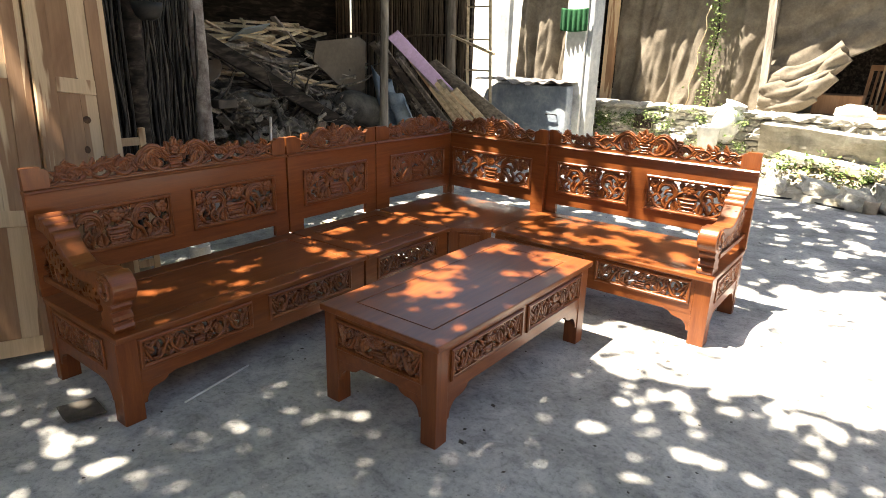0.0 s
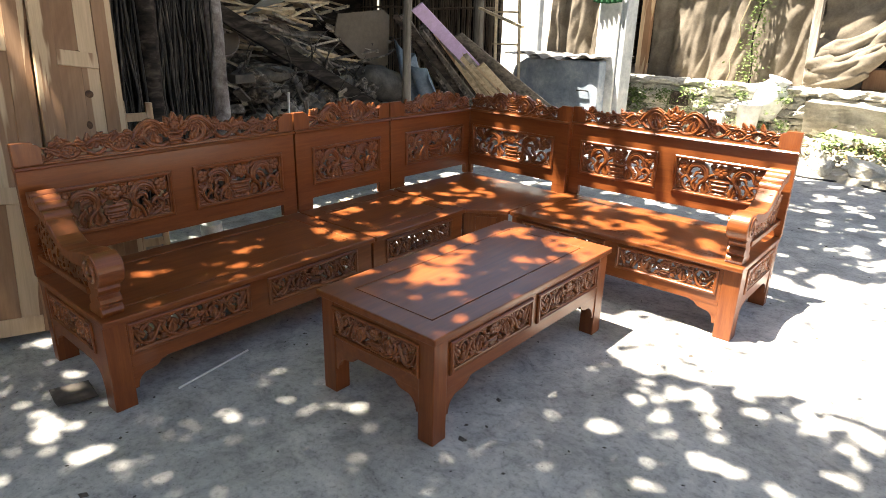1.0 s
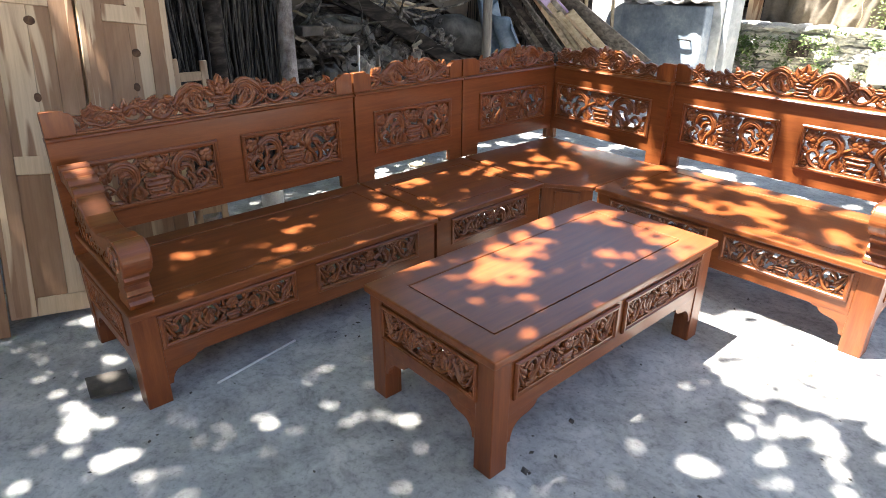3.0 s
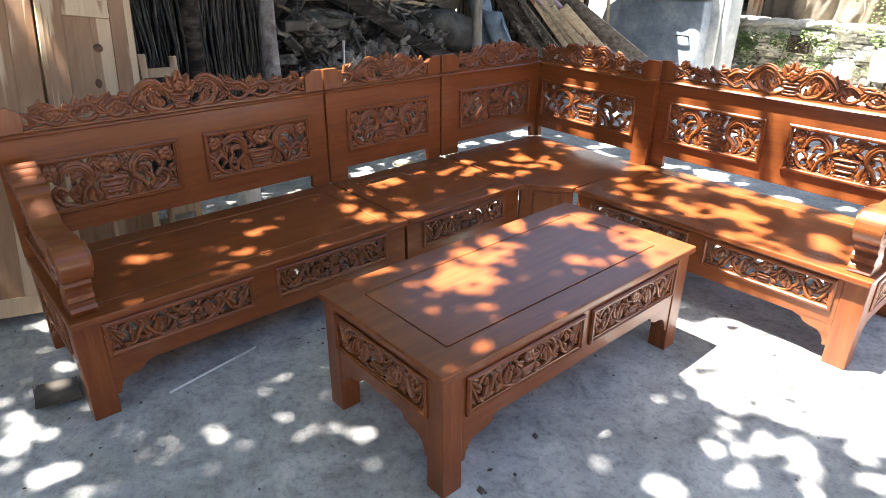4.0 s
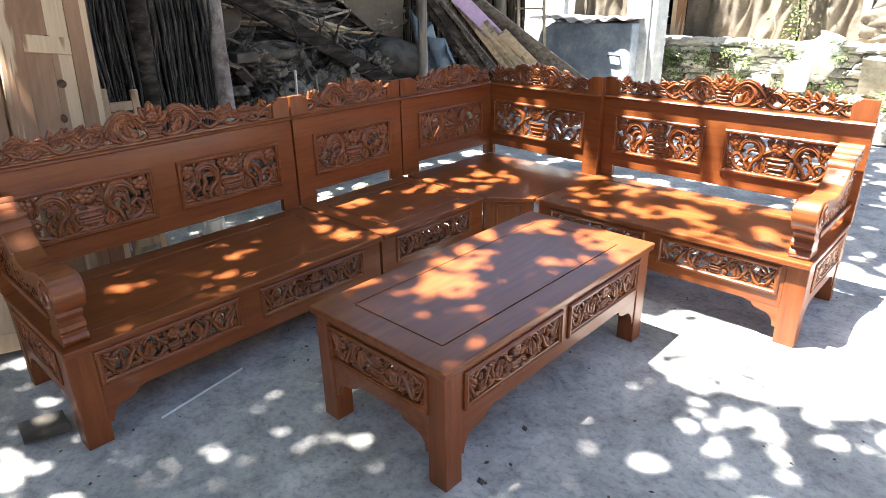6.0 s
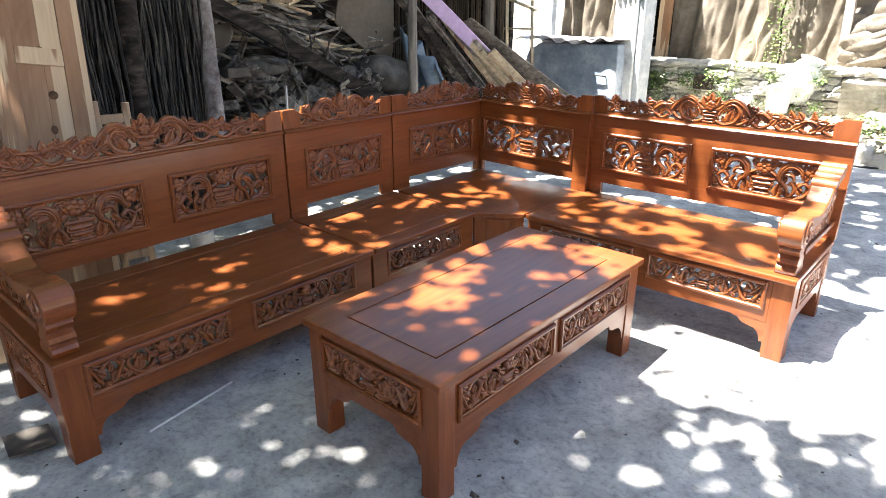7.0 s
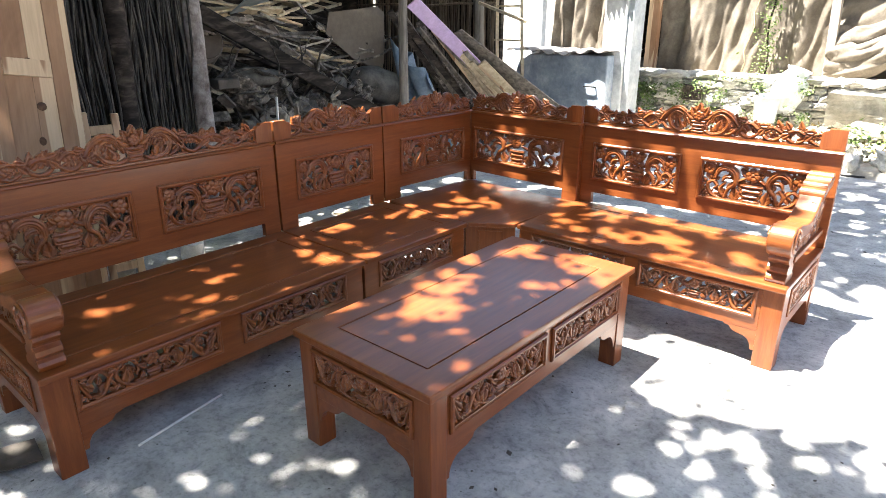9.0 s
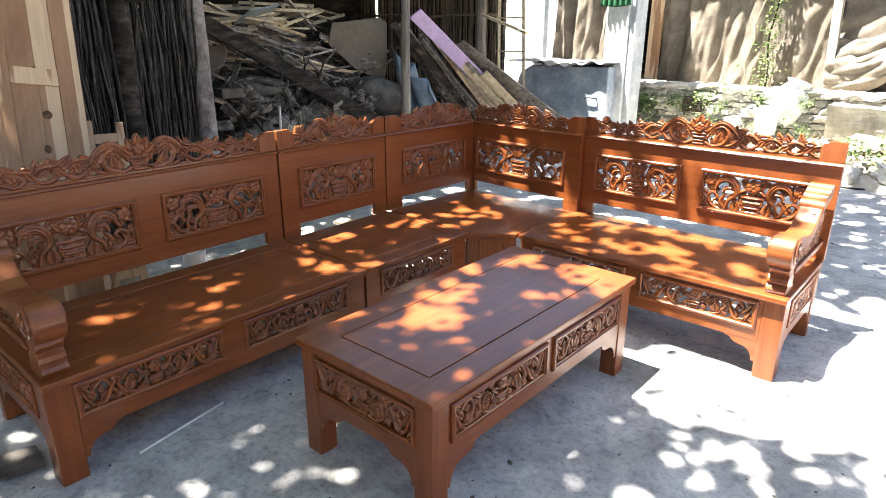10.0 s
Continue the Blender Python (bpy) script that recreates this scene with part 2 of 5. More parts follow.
def box(bm, x0, x1, y0, y1, z0, z1, m=None):
    v = [bm.verts.new(p) for p in ((x0, y0, z0), (x1, y0, z0), (x1, y1, z0), (x0, y1, z0), (x0, y0, z1), (x1, y0, z1), (x1, y1, z1), (x0, y1, z1))]
    for q in ((0, 1, 5, 4), (1, 2, 6, 5), (2, 3, 7, 6), (3, 0, 4, 7), (4, 5, 6, 7), (3, 2, 1, 0)):
        bm.faces.new([v[i] for i in q])
    if m is not None:
        for k in v:
            k.co = m @ k.co
    return bm


def boxed(*a, m=None):
    return box(bmesh.new(), *a, m=m)


def plate(x0, x1, z0, z1, y0, y1, holes=()):
    """An upright board from y0 (front) to y1 with square holes (x0, x1, z0, z1) cut through it."""
    xs = sorted({x0, x1, *[h[0] for h in holes], *[h[1] for h in holes]})
    zs = sorted({z0, z1, *[h[2] for h in holes], *[h[3] for h in holes]})
    bm = bmesh.new()
    front = {(i, j): bm.verts.new((x, y0, z)) for i, x in enumerate(xs) for j, z in enumerate(zs)}
    rear = {(i, j): bm.verts.new((x, y1, z)) for i, x in enumerate(xs) for j, z in enumerate(zs)}

    def solid(i, j):
        if not (0 <= i < len(xs) - 1 and 0 <= j < len(zs) - 1):
            return False
        cx, cz = (xs[i] + xs[i + 1]) / 2, (zs[j] + zs[j + 1]) / 2
        return not any(h[0] < cx < h[1] and h[2] < cz < h[3] for h in holes)

    for i in range(len(xs) - 1):
        for j in range(len(zs) - 1):
            if not solid(i, j):
                continue
            c = ((i, j), (i + 1, j), (i + 1, j + 1), (i, j + 1))
            bm.faces.new([front[k] for k in c])
            bm.faces.new([rear[k] for k in reversed(c)])
            for di, dj, a, b in ((0, -1, c[0], c[1]), (1, 0, c[1], c[2]), (0, 1, c[2], c[3]), (-1, 0, c[3], c[0])):
                if not solid(i + di, j + dj):
                    bm.faces.new((front[a], rear[a], rear[b], front[b]))
    for v in [v for v in bm.verts if not v.link_faces]:
        bm.verts.remove(v)
    return bm


def ring(x0, x1, z0, z1, y, width=0.022, rise=0.012):
    """A raised picture-frame moulding round a panel; it stands rise in front of y."""
    bm = bmesh.new()
    prof = ((0, 0.0), (0, -rise * 0.55), (width * 0.28, -rise), (width * 0.62, -rise), (width * 0.8, -rise * 0.45), (width, -rise * 0.35), (width, 0.012))
    rows = []
    for d, h in prof:
        rows.append([bm.verts.new(p) for p in ((x0 + d, y + h, z0 + d), (x1 - d, y + h, z0 + d), (x1 - d, y + h, z1 - d), (x0 + d, y + h, z1 - d))])
    for a, b in zip(rows, rows[1:]):
        for k in range(4):
            bm.faces.new((a[k], a[(k + 1) % 4], b[(k + 1) % 4], b[k]))
    return bm


def extrude(bm, outline, w0, w1, axes="yz"):
    """A closed outline (pairs) drawn out between w0 and w1 along the third axis."""
    third = ({"x", "y", "z"} - set(axes)).pop()
    def at(p, w):
        d = {axes[0]: p[0], axes[1]: p[1], third: w}
        return (d["x"], d["y"], d["z"])
    a = [bm.verts.new(at(p, w0)) for p in outline]
    b = [bm.verts.new(at(p, w1)) for p in outline]
    bm.faces.new(a)
    bm.faces.new(b[::-1])
    for k in range(len(a)):
        j = (k + 1) % len(a)
        bm.faces.new((a[k], b[k], b[j], a[j]))
    return bm


def framed_top(u, x0, x1, y0, y1, z0, z1, inset, names, edge=0.006):
    """A frame of boards round a middle panel, with a fine open joint."""
    a0, a1, b0, b1 = x0 + inset, x1 - inset, y0 + inset, y1 - inset
    bm = plate(x0, x1, y0, y1, -z1, -z0, [(a0, a1, b0, b1)])
    bm.transform(Matrix.Rotation(radians(-90), 4, "X"))
    part(names[0], bm, teak, u, bevel=edge)
    part(names[1], boxed(a0 + 0.003, a1 - 0.003, b0 + 0.003, b1 - 0.003, z0, z1 - 0.001), teak, u, bevel=0.002)


def tube(bm, pts, radii, sides=8, cap=True):
    """A round limb through the points."""
    pts = [Vector(p) for p in pts]
    if not hasattr(radii, "__len__"):
        radii = [radii] * len(pts)
    rows = []
    for i, p in enumerate(pts):
        d = (pts[min(i + 1, len(pts) - 1)] - pts[max(i - 1, 0)]).normalized()
        u = d.cross(Vector((0.31, 0.17, 0.93)) if abs(d.z) < 0.9 else Vector((1, 0, 0))).normalized()
        w = d.cross(u)
        rows.append([bm.verts.new(p + radii[i] * (math.cos(k * math.tau / sides) * u + math.sin(k * math.tau / sides) * w)) for k in range(sides)])
    for a, b in zip(rows, rows[1:]):
        for k in range(sides):
            bm.faces.new((a[k], a[(k + 1) % sides], b[(k + 1) % sides], b[k]))
    if cap:
        bm.faces.new(rows[0][::-1])
        bm.faces.new(rows[-1])
    return bm


def beam(bm, a, b, w, h, spin=0.0):
    """A squared piece of timber between two places."""
    a, b = Vector(a), Vector(b)
    m = Matrix.Translation(a) @ (b - a).to_track_quat("Y", "Z").to_matrix().to_4x4() @ Matrix.Rotation(spin, 4, "Y")
    return box(bm, -w / 2, w / 2, 0, (b - a).length, -h / 2, h / 2, m)


def lathe(bm, prof, sides=20, cx=0.0, cy=0.0):
    rows = [[bm.verts.new((cx + r * math.cos(k * math.tau / sides), cy + r * math.sin(k * math.tau / sides), z)) for k in range(sides)] for r, z in prof]
    for a, b in zip(rows, rows[1:]):
        for k in range(sides):
            bm.faces.new((a[k], a[(k + 1) % sides], b[(k + 1) % sides], b[k]))
    bm.faces.new(rows[0][::-1])
    bm.faces.new(rows[-1])
    return bm


# ---- carving ----
def vine(bm, pts, r, d=0.010, back_y=0.010):
    """A rounded carved stem along pts (x, z); it tapers at its ends."""
    rows = []
    n = len(pts)
    for i, (x, z) in enumerate(pts):
        ax, az = pts[max(i - 1, 0)]
        bx, bz = pts[min(i + 1, n - 1)]
        k = math.hypot(bx - ax, bz - az) or 1
        nx, nz = -(bz - az) / k, (bx - ax) / k
        q = r * (0.45 + 0.55 * min(1, 3.0 * min(i + 0.6, n - 0.4 - i) / n))
        rows.append([bm.verts.new((x + nx * q * s, y, z + nz * q * s)) for s, y in ((-1, back_y), (-1, -d * 0.15), (-0.55, -d), (0.1, -d * 0.75), (0.55, -d), (1, -d * 0.15), (1, back_y))])
    for a, b in zip(rows, rows[1:]):
        for k in range(6):
            bm.faces.new((a[k], a[k + 1], b[k + 1], b[k]))
        bm.faces.new((a[6], a[0], b[0], b[6]))
    for e in (rows[0], rows[-1]):
        bm.faces.new(e)


def carved_leaf(bm, x, z, ang, length, width, d=0.009, back_y=0.010):
    """A leaf with a sunk midrib and two raised lobes."""
    ca, sa = math.cos(ang), math.sin(ang)
    def at(u, v, y):
        return bm.verts.new((x + u * ca - v * sa, y, z + u * sa + v * ca))
    prof = ((0.0, 0.12), (0.22, 0.8), (0.42, 0.62), (0.6, 1.0), (0.78, 0.55), (1.0, 0.03))
    rows = []
    for u, v in prof:
        u, v = u * length, v * width / 2
        rows.append([at(u, -v, back_y), at(u, -v, -d * 0.2), at(u, -v * 0.5, -d), at(u, 0, -d * 0.35), at(u, v * 0.5, -d), at(u, v, -d * 0.2), at(u, v, back_y)])
    for a, b in zip(rows, rows[1:]):
        for k in range(6):
            bm.faces.new((a[k], a[k + 1], b[k + 1], b[k]))


def curl(cx, cz, r, start, turns, hand=1, steps=15):
    return [(cx + r * (1 - 0.72 * i / steps) * math.cos(start + hand * turns * math.tau * i / steps), cz + r * (1 - 0.72 * i / steps) * math.sin(start + hand * turns * math.tau * i / steps)) for i in range(steps + 1)]


class Relief:
    """A carved openwork board: strokes laid over one another on a fine grid; what no stroke covers is pierced."""

    def __init__(self, x0, x1, z0, z1, cell=0.0031):
        self.nx, self.nz = max(8, round((x1 - x0) / cell)), max(8, round((z1 - z0) / cell))
        self.xs, self.zs = np.linspace(x0, x1, self.nx + 1), np.linspace(z0, z1, self.nz + 1)
        self.gap = np.full((self.nx + 1, self.nz + 1), 0.02)
        self.high = np.zeros((self.nx + 1, self.nz + 1))

    def window(self, pts, pad):
        p = np.array(pts)
        lo, hi = p.min(0) - pad, p.max(0) + pad
        i0, i1 = np.searchsorted(self.xs, [lo[0], hi[0]])
        j0, j1 = np.searchsorted(self.zs, [lo[1], hi[1]])
        return slice(i0, i1), slice(j0, j1)

    def lay(self, win, d, height):
        """Paint one form over what lies there, with a cut groove round it."""
        g, h = self.gap[win], self.high[win]
        h[:] = np.where(d < 0, height, np.where(d < 0.0035, np.minimum(h, -0.0045), h))
        g[:] = np.minimum(g, d)

    def stroke(self, pts, radii, rise=0.010, ribs=0):
        """A rounded limb; ribs: grooves cut along it."""
        pts = smooth_line(pts)
        if not hasattr(radii, "__len__"):
            radii = (radii * 0.8, radii, radii, radii * 0.45)
        rad = np.interp(np.linspace(0, 1, len(pts)), np.linspace(0, 1, len(radii)), radii)
        win = self.window(pts, max(rad) + 0.006)
        gx, gz = np.meshgrid(self.xs[win[0]], self.zs[win[1]], indexing="ij")
        if gx.size == 0:
            return
        best, across, width = np.full(gx.shape, 9.0), np.zeros(gx.shape), np.full(gx.shape, 0.001)
        for (ax, az), (bx, bz), ra, rb in zip(pts, pts[1:], rad, rad[1:]):
            ex, ez = bx - ax, bz - az
            k = np.clip(((gx - ax) * ex + (gz - az) * ez) / (ex * ex + ez * ez + 1e-12), 0, 1)
            dx, dz = gx - ax - k * ex, gz - az - k * ez
            r = ra + (rb - ra) * k
            d = np.hypot(dx, dz)
            near = d - r < best
            best = np.where(near, d - r, best)
            across = np.where(near, np.sign(ex * dz - ez * dx) * d / r, across)
            width = np.where(near, r, width)
        body = np.sqrt(np.clip(1 - across ** 2, 0, 1))
        height = -0.003 + (rise + 0.003) * (0.30 + 0.70 * body ** 0.55)
        if ribs:
            height = height - 0.0052 * np.clip(np.cos(across * math.pi * ribs + (math.pi if ribs % 2 == 0 else 0)), -0.2, 1)
        self.lay(win, best, height)

    def leaf(self, x, z, ang, length, width, rise=0.009):
        """A heart-shaped leaf with a sunk midrib and side veins."""
        ca, sa = math.cos(ang), math.sin(ang)
        win = self.window([(x, z), (x + ca * length, z + sa * length)], width * 0.6 + 0.006)
        gx, gz = np.meshgrid(self.xs[win[0]], self.zs[win[1]], indexing="ij")
        if gx.size == 0:
            return
        u = ((gx - x) * ca + (gz - z) * sa) / length
        v = (-(gx - x) * sa + (gz - z) * ca)
        half = width / 2 * np.interp(u, [-0.06, 0.0, 0.16, 0.34, 0.6, 0.82, 1.0, 1.04], [-0.3, 0.45, 0.92, 1.0, 0.74, 0.42, 0.05, -0.3]) * (1 + 0.07 * np.cos(u * 24))
        q = np.abs(v) / np.maximum(half, 1e-4)
        height = rise * (0.45 + 0.55 * np.sin(np.clip(q, 0, 1) * math.pi * 0.85)) - 0.004 * (q < 0.14) - 0.0018 * (np.cos((u - 0.35 * q) * 26) > 0.55)
        self.lay(win, np.maximum(np.abs(v) - half, -0.02), height)

    def flower(self, x, z, radius, petals=5, turn=0.0, rise=0.012):
        win = self.window([(x, z)], radius + 0.006)
        gx, gz = np.meshgrid(self.xs[win[0]], self.zs[win[1]], indexing="ij")
        if gx.size == 0:
            return
        r, a = np.hypot(gx - x, gz - z), np.arctan2(gz - z, gx - x) + turn
        lobe = np.abs(np.cos(a * petals / 2))
        height = rise * (0.35 + 0.65 * np.sin(np.clip(r / radius, 0, 1) * math.pi * 0.9)) - 0.005 * (lobe < 0.22) * (r > radius * 0.28)
        height = np.where(r < radius * 0.26, rise * 1.15 * np.sqrt(np.clip(1 - (r / (radius * 0.30)) ** 2, 0, 1)), height)
        self.lay(win, r - radius * (0.76 + 0.24 * lobe), height)

    def undergrowth(self, rnd, count, length, width, top=None):
        """Low leaves behind the main forms, all over the field."""
        z0, z1 = self.zs[0], self.zs[-1]
        for k in range(count):
            x = self.xs[0] + (self.xs[-1] - self.xs[0]) * (k + rnd.random()) / count
            hi = min(z1, top(abs(x))) if top else z1
            z = z0 + (hi - z0) * rnd.uniform(0.0, 0.74 if top else 1.0)
            a = rnd.uniform(0.5, 2.6) if top else rnd.uniform(0, 6.28)
            q = rnd.uniform(0.75, 1.2)
            self.leaf(x, z, a, length * q, width * q, rnd.uniform(0.001, 0.0045))

    def mesh(self, back_y=0.014):
        """Front with its relief, back and the walls of the pierced holes."""
        g, nx, nz = self.gap, self.nx, self.nz
        keep = (g[:-1, :-1] + g[1:, :-1] + g[1:, 1:] + g[:-1, 1:]) < 0
        X, Z = np.meshgrid(self.xs, self.zs, indexing="ij")
        cell = self.xs[1] - self.xs[0]
        gx, gz = np.gradient(g, self.xs, self.zs)
        n2 = np.maximum(gx ** 2 + gz ** 2, 0.15)
        touch = np.zeros(g.shape, int)
        for a in (0, 1):
            for b in (0, 1):
                touch[a:nx + a, b:nz + b] += keep
        rim = (touch > 0) & (touch < 4)
        rim[0, :] = rim[-1, :] = rim[:, 0] = rim[:, -1] = False
        step = np.where(rim, np.clip(-g, -0.7 * cell, 0.7 * cell), 0) / n2
        X, Z = X + step * gx, Z + step * gz
        Y = -np.where(g < 0, self.high, -0.003)
        index = np.full(g.shape, -1)
        used = touch > 0
        index[used] = np.arange(used.sum())
        n = int(used.sum())
        front = np.stack([X[used], Y[used], Z[used]], 1)
        rear = front.copy()
        rear[:, 1] = back_y
        ci, cj = np.nonzero(keep)
        quad = np.stack([index[ci, cj], index[ci + 1, cj], index[ci + 1, cj + 1], index[ci, cj + 1]], 1)
        pad = np.pad(keep, 1)
        walls = []
        for di, dj, a, b in ((0, -1, (0, 0), (1, 0)), (1, 0, (1, 0), (1, 1)), (0, 1, (1, 1), (0, 1)), (-1, 0, (0, 1), (0, 0))):
            open_side = keep & ~pad[1 + di:1 + di + nx, 1 + dj:1 + dj + nz]
            i, j = np.nonzero(open_side)
            p, q = index[i + a[0], j + a[1]], index[i + b[0], j + b[1]]
            walls.append(np.stack([q + 2 * n, p + 2 * n, p + n, q + n], 1))
        faces = np.concatenate([quad, quad[:, ::-1] + n] + walls)
        me = bpy.data.meshes.new("carving")
        me.from_pydata(np.concatenate([front, rear, front]).tolist(), [], faces.tolist())
        flags = np.zeros(len(faces), bool)
        flags[:len(quad)] = True
        me.polygons.foreach_set("use_smooth", flags)
        return me


def smooth_line(pts, per=7):
    """A smooth line through a few places."""
    p = [np.array(a, float) for a in pts]
    if len(p) < 3:
        return [tuple(a) for a in p]
    p = [2 * p[0] - p[1]] + p + [2 * p[-1] - p[-2]]
    out = []
    for a, b, c, d in zip(p, p[1:], p[2:], p[3:]):
        for k in range(per):
            t = k / per
            out.append(tuple(0.5 * (2 * b + (c - a) * t + (2 * a - 5 * b + 4 * c - d) * t * t + (3 * b - a - 3 * c + d) * t ** 3)))
    return out + [tuple(p[-2])]


def basket(rf, h, z, k=1.0):
    """The woven flower basket in the middle of a carving."""
    for w, zz, r in ((0.15, -0.15, 0.075), (0.19, -0.02, 0.085), (0.24, 0.10, 0.045), (0.20, -0.27, 0.04)):
        rf.stroke([(-w * k * h, z + zz * k * h), (0, z + (zz - 0.008) * k * h), (w * k * h, z + zz * k * h)], (r * k * h, r * k * h), 0.010, 2)


def carve_tall(w, h, seed):
    """Back panel: a flower basket between two drooping plumes, hearts at its foot, rosettes in the corners."""
    rf = Relief(-w / 2, w / 2, -h / 2, h / 2)
    rnd = random.Random(seed)
    e = w / 2 / h
    rf.undergrowth(rnd, 58, 0.25 * h, 0.125 * h)
    for s in (-1, 1):
        def at(*pts):
            return [(s * h * x * e / 1.28, h * z + h * rnd.uniform(-0.012, 0.012)) for x, z in pts]
        turn = lambda deg: radians(deg) if s > 0 else math.pi - radians(deg)
        for x in (0.30, 0.62, 0.98, 1.2):
            rf.stroke(at((x, -0.52), (x + 0.03, -0.40), (x - 0.05, -0.26)), 0.036 * h, 0.005)
            rf.stroke(at((x - 0.14, 0.52), (x - 0.08, 0.38), (x - 0.12, 0.24)), 0.034 * h, 0.005)
        rf.stroke(at((0.12, -0.44), (0.5, -0.46), (0.8, -0.40), (1.1, -0.45), (1.30, -0.38)), 0.036 * h, 0.006)
        rf.stroke(at((0.2, 0.44), (0.45, 0.47), (0.8, 0.45), (1.28, 0.46)), 0.030 * h, 0.004)
        rf.stroke(at((1.26, -0.50), (1.20, -0.2), (1.25, 0.05), (1.16, 0.5)), 0.034 * h, 0.005)
        for x, z, a, n, q in ((1.12, -0.12, 40, 0.26, 0.17), (0.98, 0.02, 100, 0.25, 0.15), (0.30, 0.32, 150, 0.2, 0.14), (1.02, -0.34, -10, 0.24, 0.15)):
            rf.leaf(*at((x, z))[0], turn(a), n * h, q * h, 0.006)
        rf.stroke(at((0.74, -0.46), (0.98, -0.36), (1.08, -0.16), (0.95, -0.04), (0.84, -0.14), (0.92, -0.22)), 0.042 * h, 0.009, 2)
        rf.stroke(at((0.66, -0.05), (0.76, -0.24), (0.68, -0.40)), 0.045 * h, 0.007, 2)
        rf.leaf(*at((0.36, -0.44))[0], turn(82), 0.36 * h, 0.27 * h, 0.008)
        rf.stroke(at((0.16, 0.14), (0.34, 0.05), (0.50, 0.13), (0.66, 0.10), (0.72, -0.02)), (0.03 * h, 0.055 * h, 0.06 * h, 0.02 * h), 0.010, 2)
        rf.stroke(at((0.62, -0.42), (0.55, -0.20), (0.40, -0.04), (0.42, 0.20), (0.60, 0.35), (0.82, 0.28), (0.90, 0.06)), (0.035 * h, 0.04 * h, 0.055 * h, 0.085 * h, 0.10 * h, 0.075 * h, 0.02 * h), 0.013, 3)
        rf.flower(*at((1.07, 0.27))[0], 0.165 * h, 5, rnd.uniform(0, 6), 0.010)
        rf.leaf(*at((0.14, 0.18))[0], turn(48), 0.24 * h, 0.14 * h, 0.008)
    basket(rf, h, -0.15 * h)
    rf.flower(0, 0.24 * h, 0.19 * h, 6, 0.3, 0.012)
    return rf


def carve_low(w, h, seed):
    """Apron panel: a flower in the middle, ring scrolls round hearts, crossing stems towards the ends."""
    rf = Relief(-w / 2, w / 2, -h / 2, h / 2, 0.0027)
    rnd = random.Random(seed)
    e = w / 2 / h
    rf.undergrowth(rnd, 34, 0.36 * h, 0.15 * h)
    for s in (-1, 1):
        def at(*pts):
            return [(s * h * x * e / 2.35, h * z + h * rnd.uniform(-0.02, 0.02)) for x, z in pts]
        turn = lambda deg: radians(deg) if s > 0 else math.pi - radians(deg)
        for x in (0.35, 0.8, 1.2, 1.65, 2.05):
            rf.stroke(at((x, -0.54), (x + 0.06, -0.3), (x - 0.04, -0.14)), 0.05 * h, 0.004)
            rf.stroke(at((x + 0.15, 0.54), (x + 0.08, 0.34), (x + 0.2, 0.18)), 0.05 * h, 0.004)
        rf.stroke(at((0.98, -0.46), (1.3, -0.1), (1.55, 0.36), (1.85, 0.26), (2.05, -0.1), (2.4, -0.44)), 0.052 * h, 0.007)
        for x, z, a, n, q in ((1.12, 0.06, 60, 0.42, 0.3), (1.9, -0.1, 40, 0.5, 0.3), (1.55, -0.06, -70, 0.42, 0.3), (2.1, 0.1, 50, 0.36, 0.26), (2.14, -0.24, -20, 0.3, 0.22)):
            rf.leaf(*at((x, z))[0], turn(a), n * h, q * h, 0.007)
        rf.stroke(at((0.32, -0.42), (0.62, -0.46), (1.0, -0.30), (1.18, 0.06), (1.0, 0.38), (0.68, 0.40), (0.48, 0.14), (0.56, -0.12)), (0.045 * h, 0.062 * h, 0.066 * h, 0.06 * h, 0.04 * h), 0.010)
        rf.leaf(*at((0.86, -0.30))[0], turn(96), 0.54 * h, 0.38 * h, 0.009)
        rf.stroke(at((1.08, 0.42), (1.36, 0.10), (1.6, -0.34), (1.95, -0.36), (2.16, 0.0), (2.34, 0.42)), 0.058 * h, 0.010)
        for x, z, a in ((0.5, 0.40, 10), (0.3, -0.2, -35), (1.32, 0.34, 200), (1.30, -0.36, 150), (1.72, 0.0, 100), (2.0, 0.34, 20), (1.75, -0.42, 30), (0.62, 0.02, 60)):
            rf.leaf(*at((x, z))[0], turn(a), 0.26 * h, 0.17 * h, 0.010)
        rf.leaf(*at((0.2, 0.0))[0], turn(28), 0.34 * h, 0.24 * h, 0.008)
    basket(rf, h, -0.22 * h, 0.85)
    rf.flower(0, 0.20 * h, 0.24 * h, 6, 0.2, 0.012)
    return rf


def carve_crest(w, low, peak, seed):
    """Crest: a basket and a fan of petals on top, scrolls beside it, braided stems that run out to the ends."""
    rf = Relief(-w / 2, w / 2, 0.0, peak * 1.04)
    rnd = random.Random(seed)
    half, p = w / 2, peak
    reach = min(half, 2.45 * p)

    def top(x):
        t = min(1, x / reach)
        return low * (0.96 - 0.14 * (x / half) ** 3) + (p * 0.84 - low) * (0.5 + 0.5 * math.cos(math.pi * t))

    rf.undergrowth(rnd, int(w * 62), 0.058, 0.032, top)

    for s in (-1, 1):
        def at(*pts):
            return [(s * x, z) for x, z in pts]
        turn = lambda deg: radians(deg) if s > 0 else math.pi - radians(deg)
        rf.stroke(at((0.0, 0.004), (half * 0.5, 0.004), (half, 0.004)), (0.007, 0.007), 0.003)
        start = 1.02 * p
        span = max(0.05, half - start)
        n = max(1, round(span / (0.115 if w > 0.9 else 0.10)))
        # leaves that stand along the upper edge
        k = 0
        x = 0.3 * p
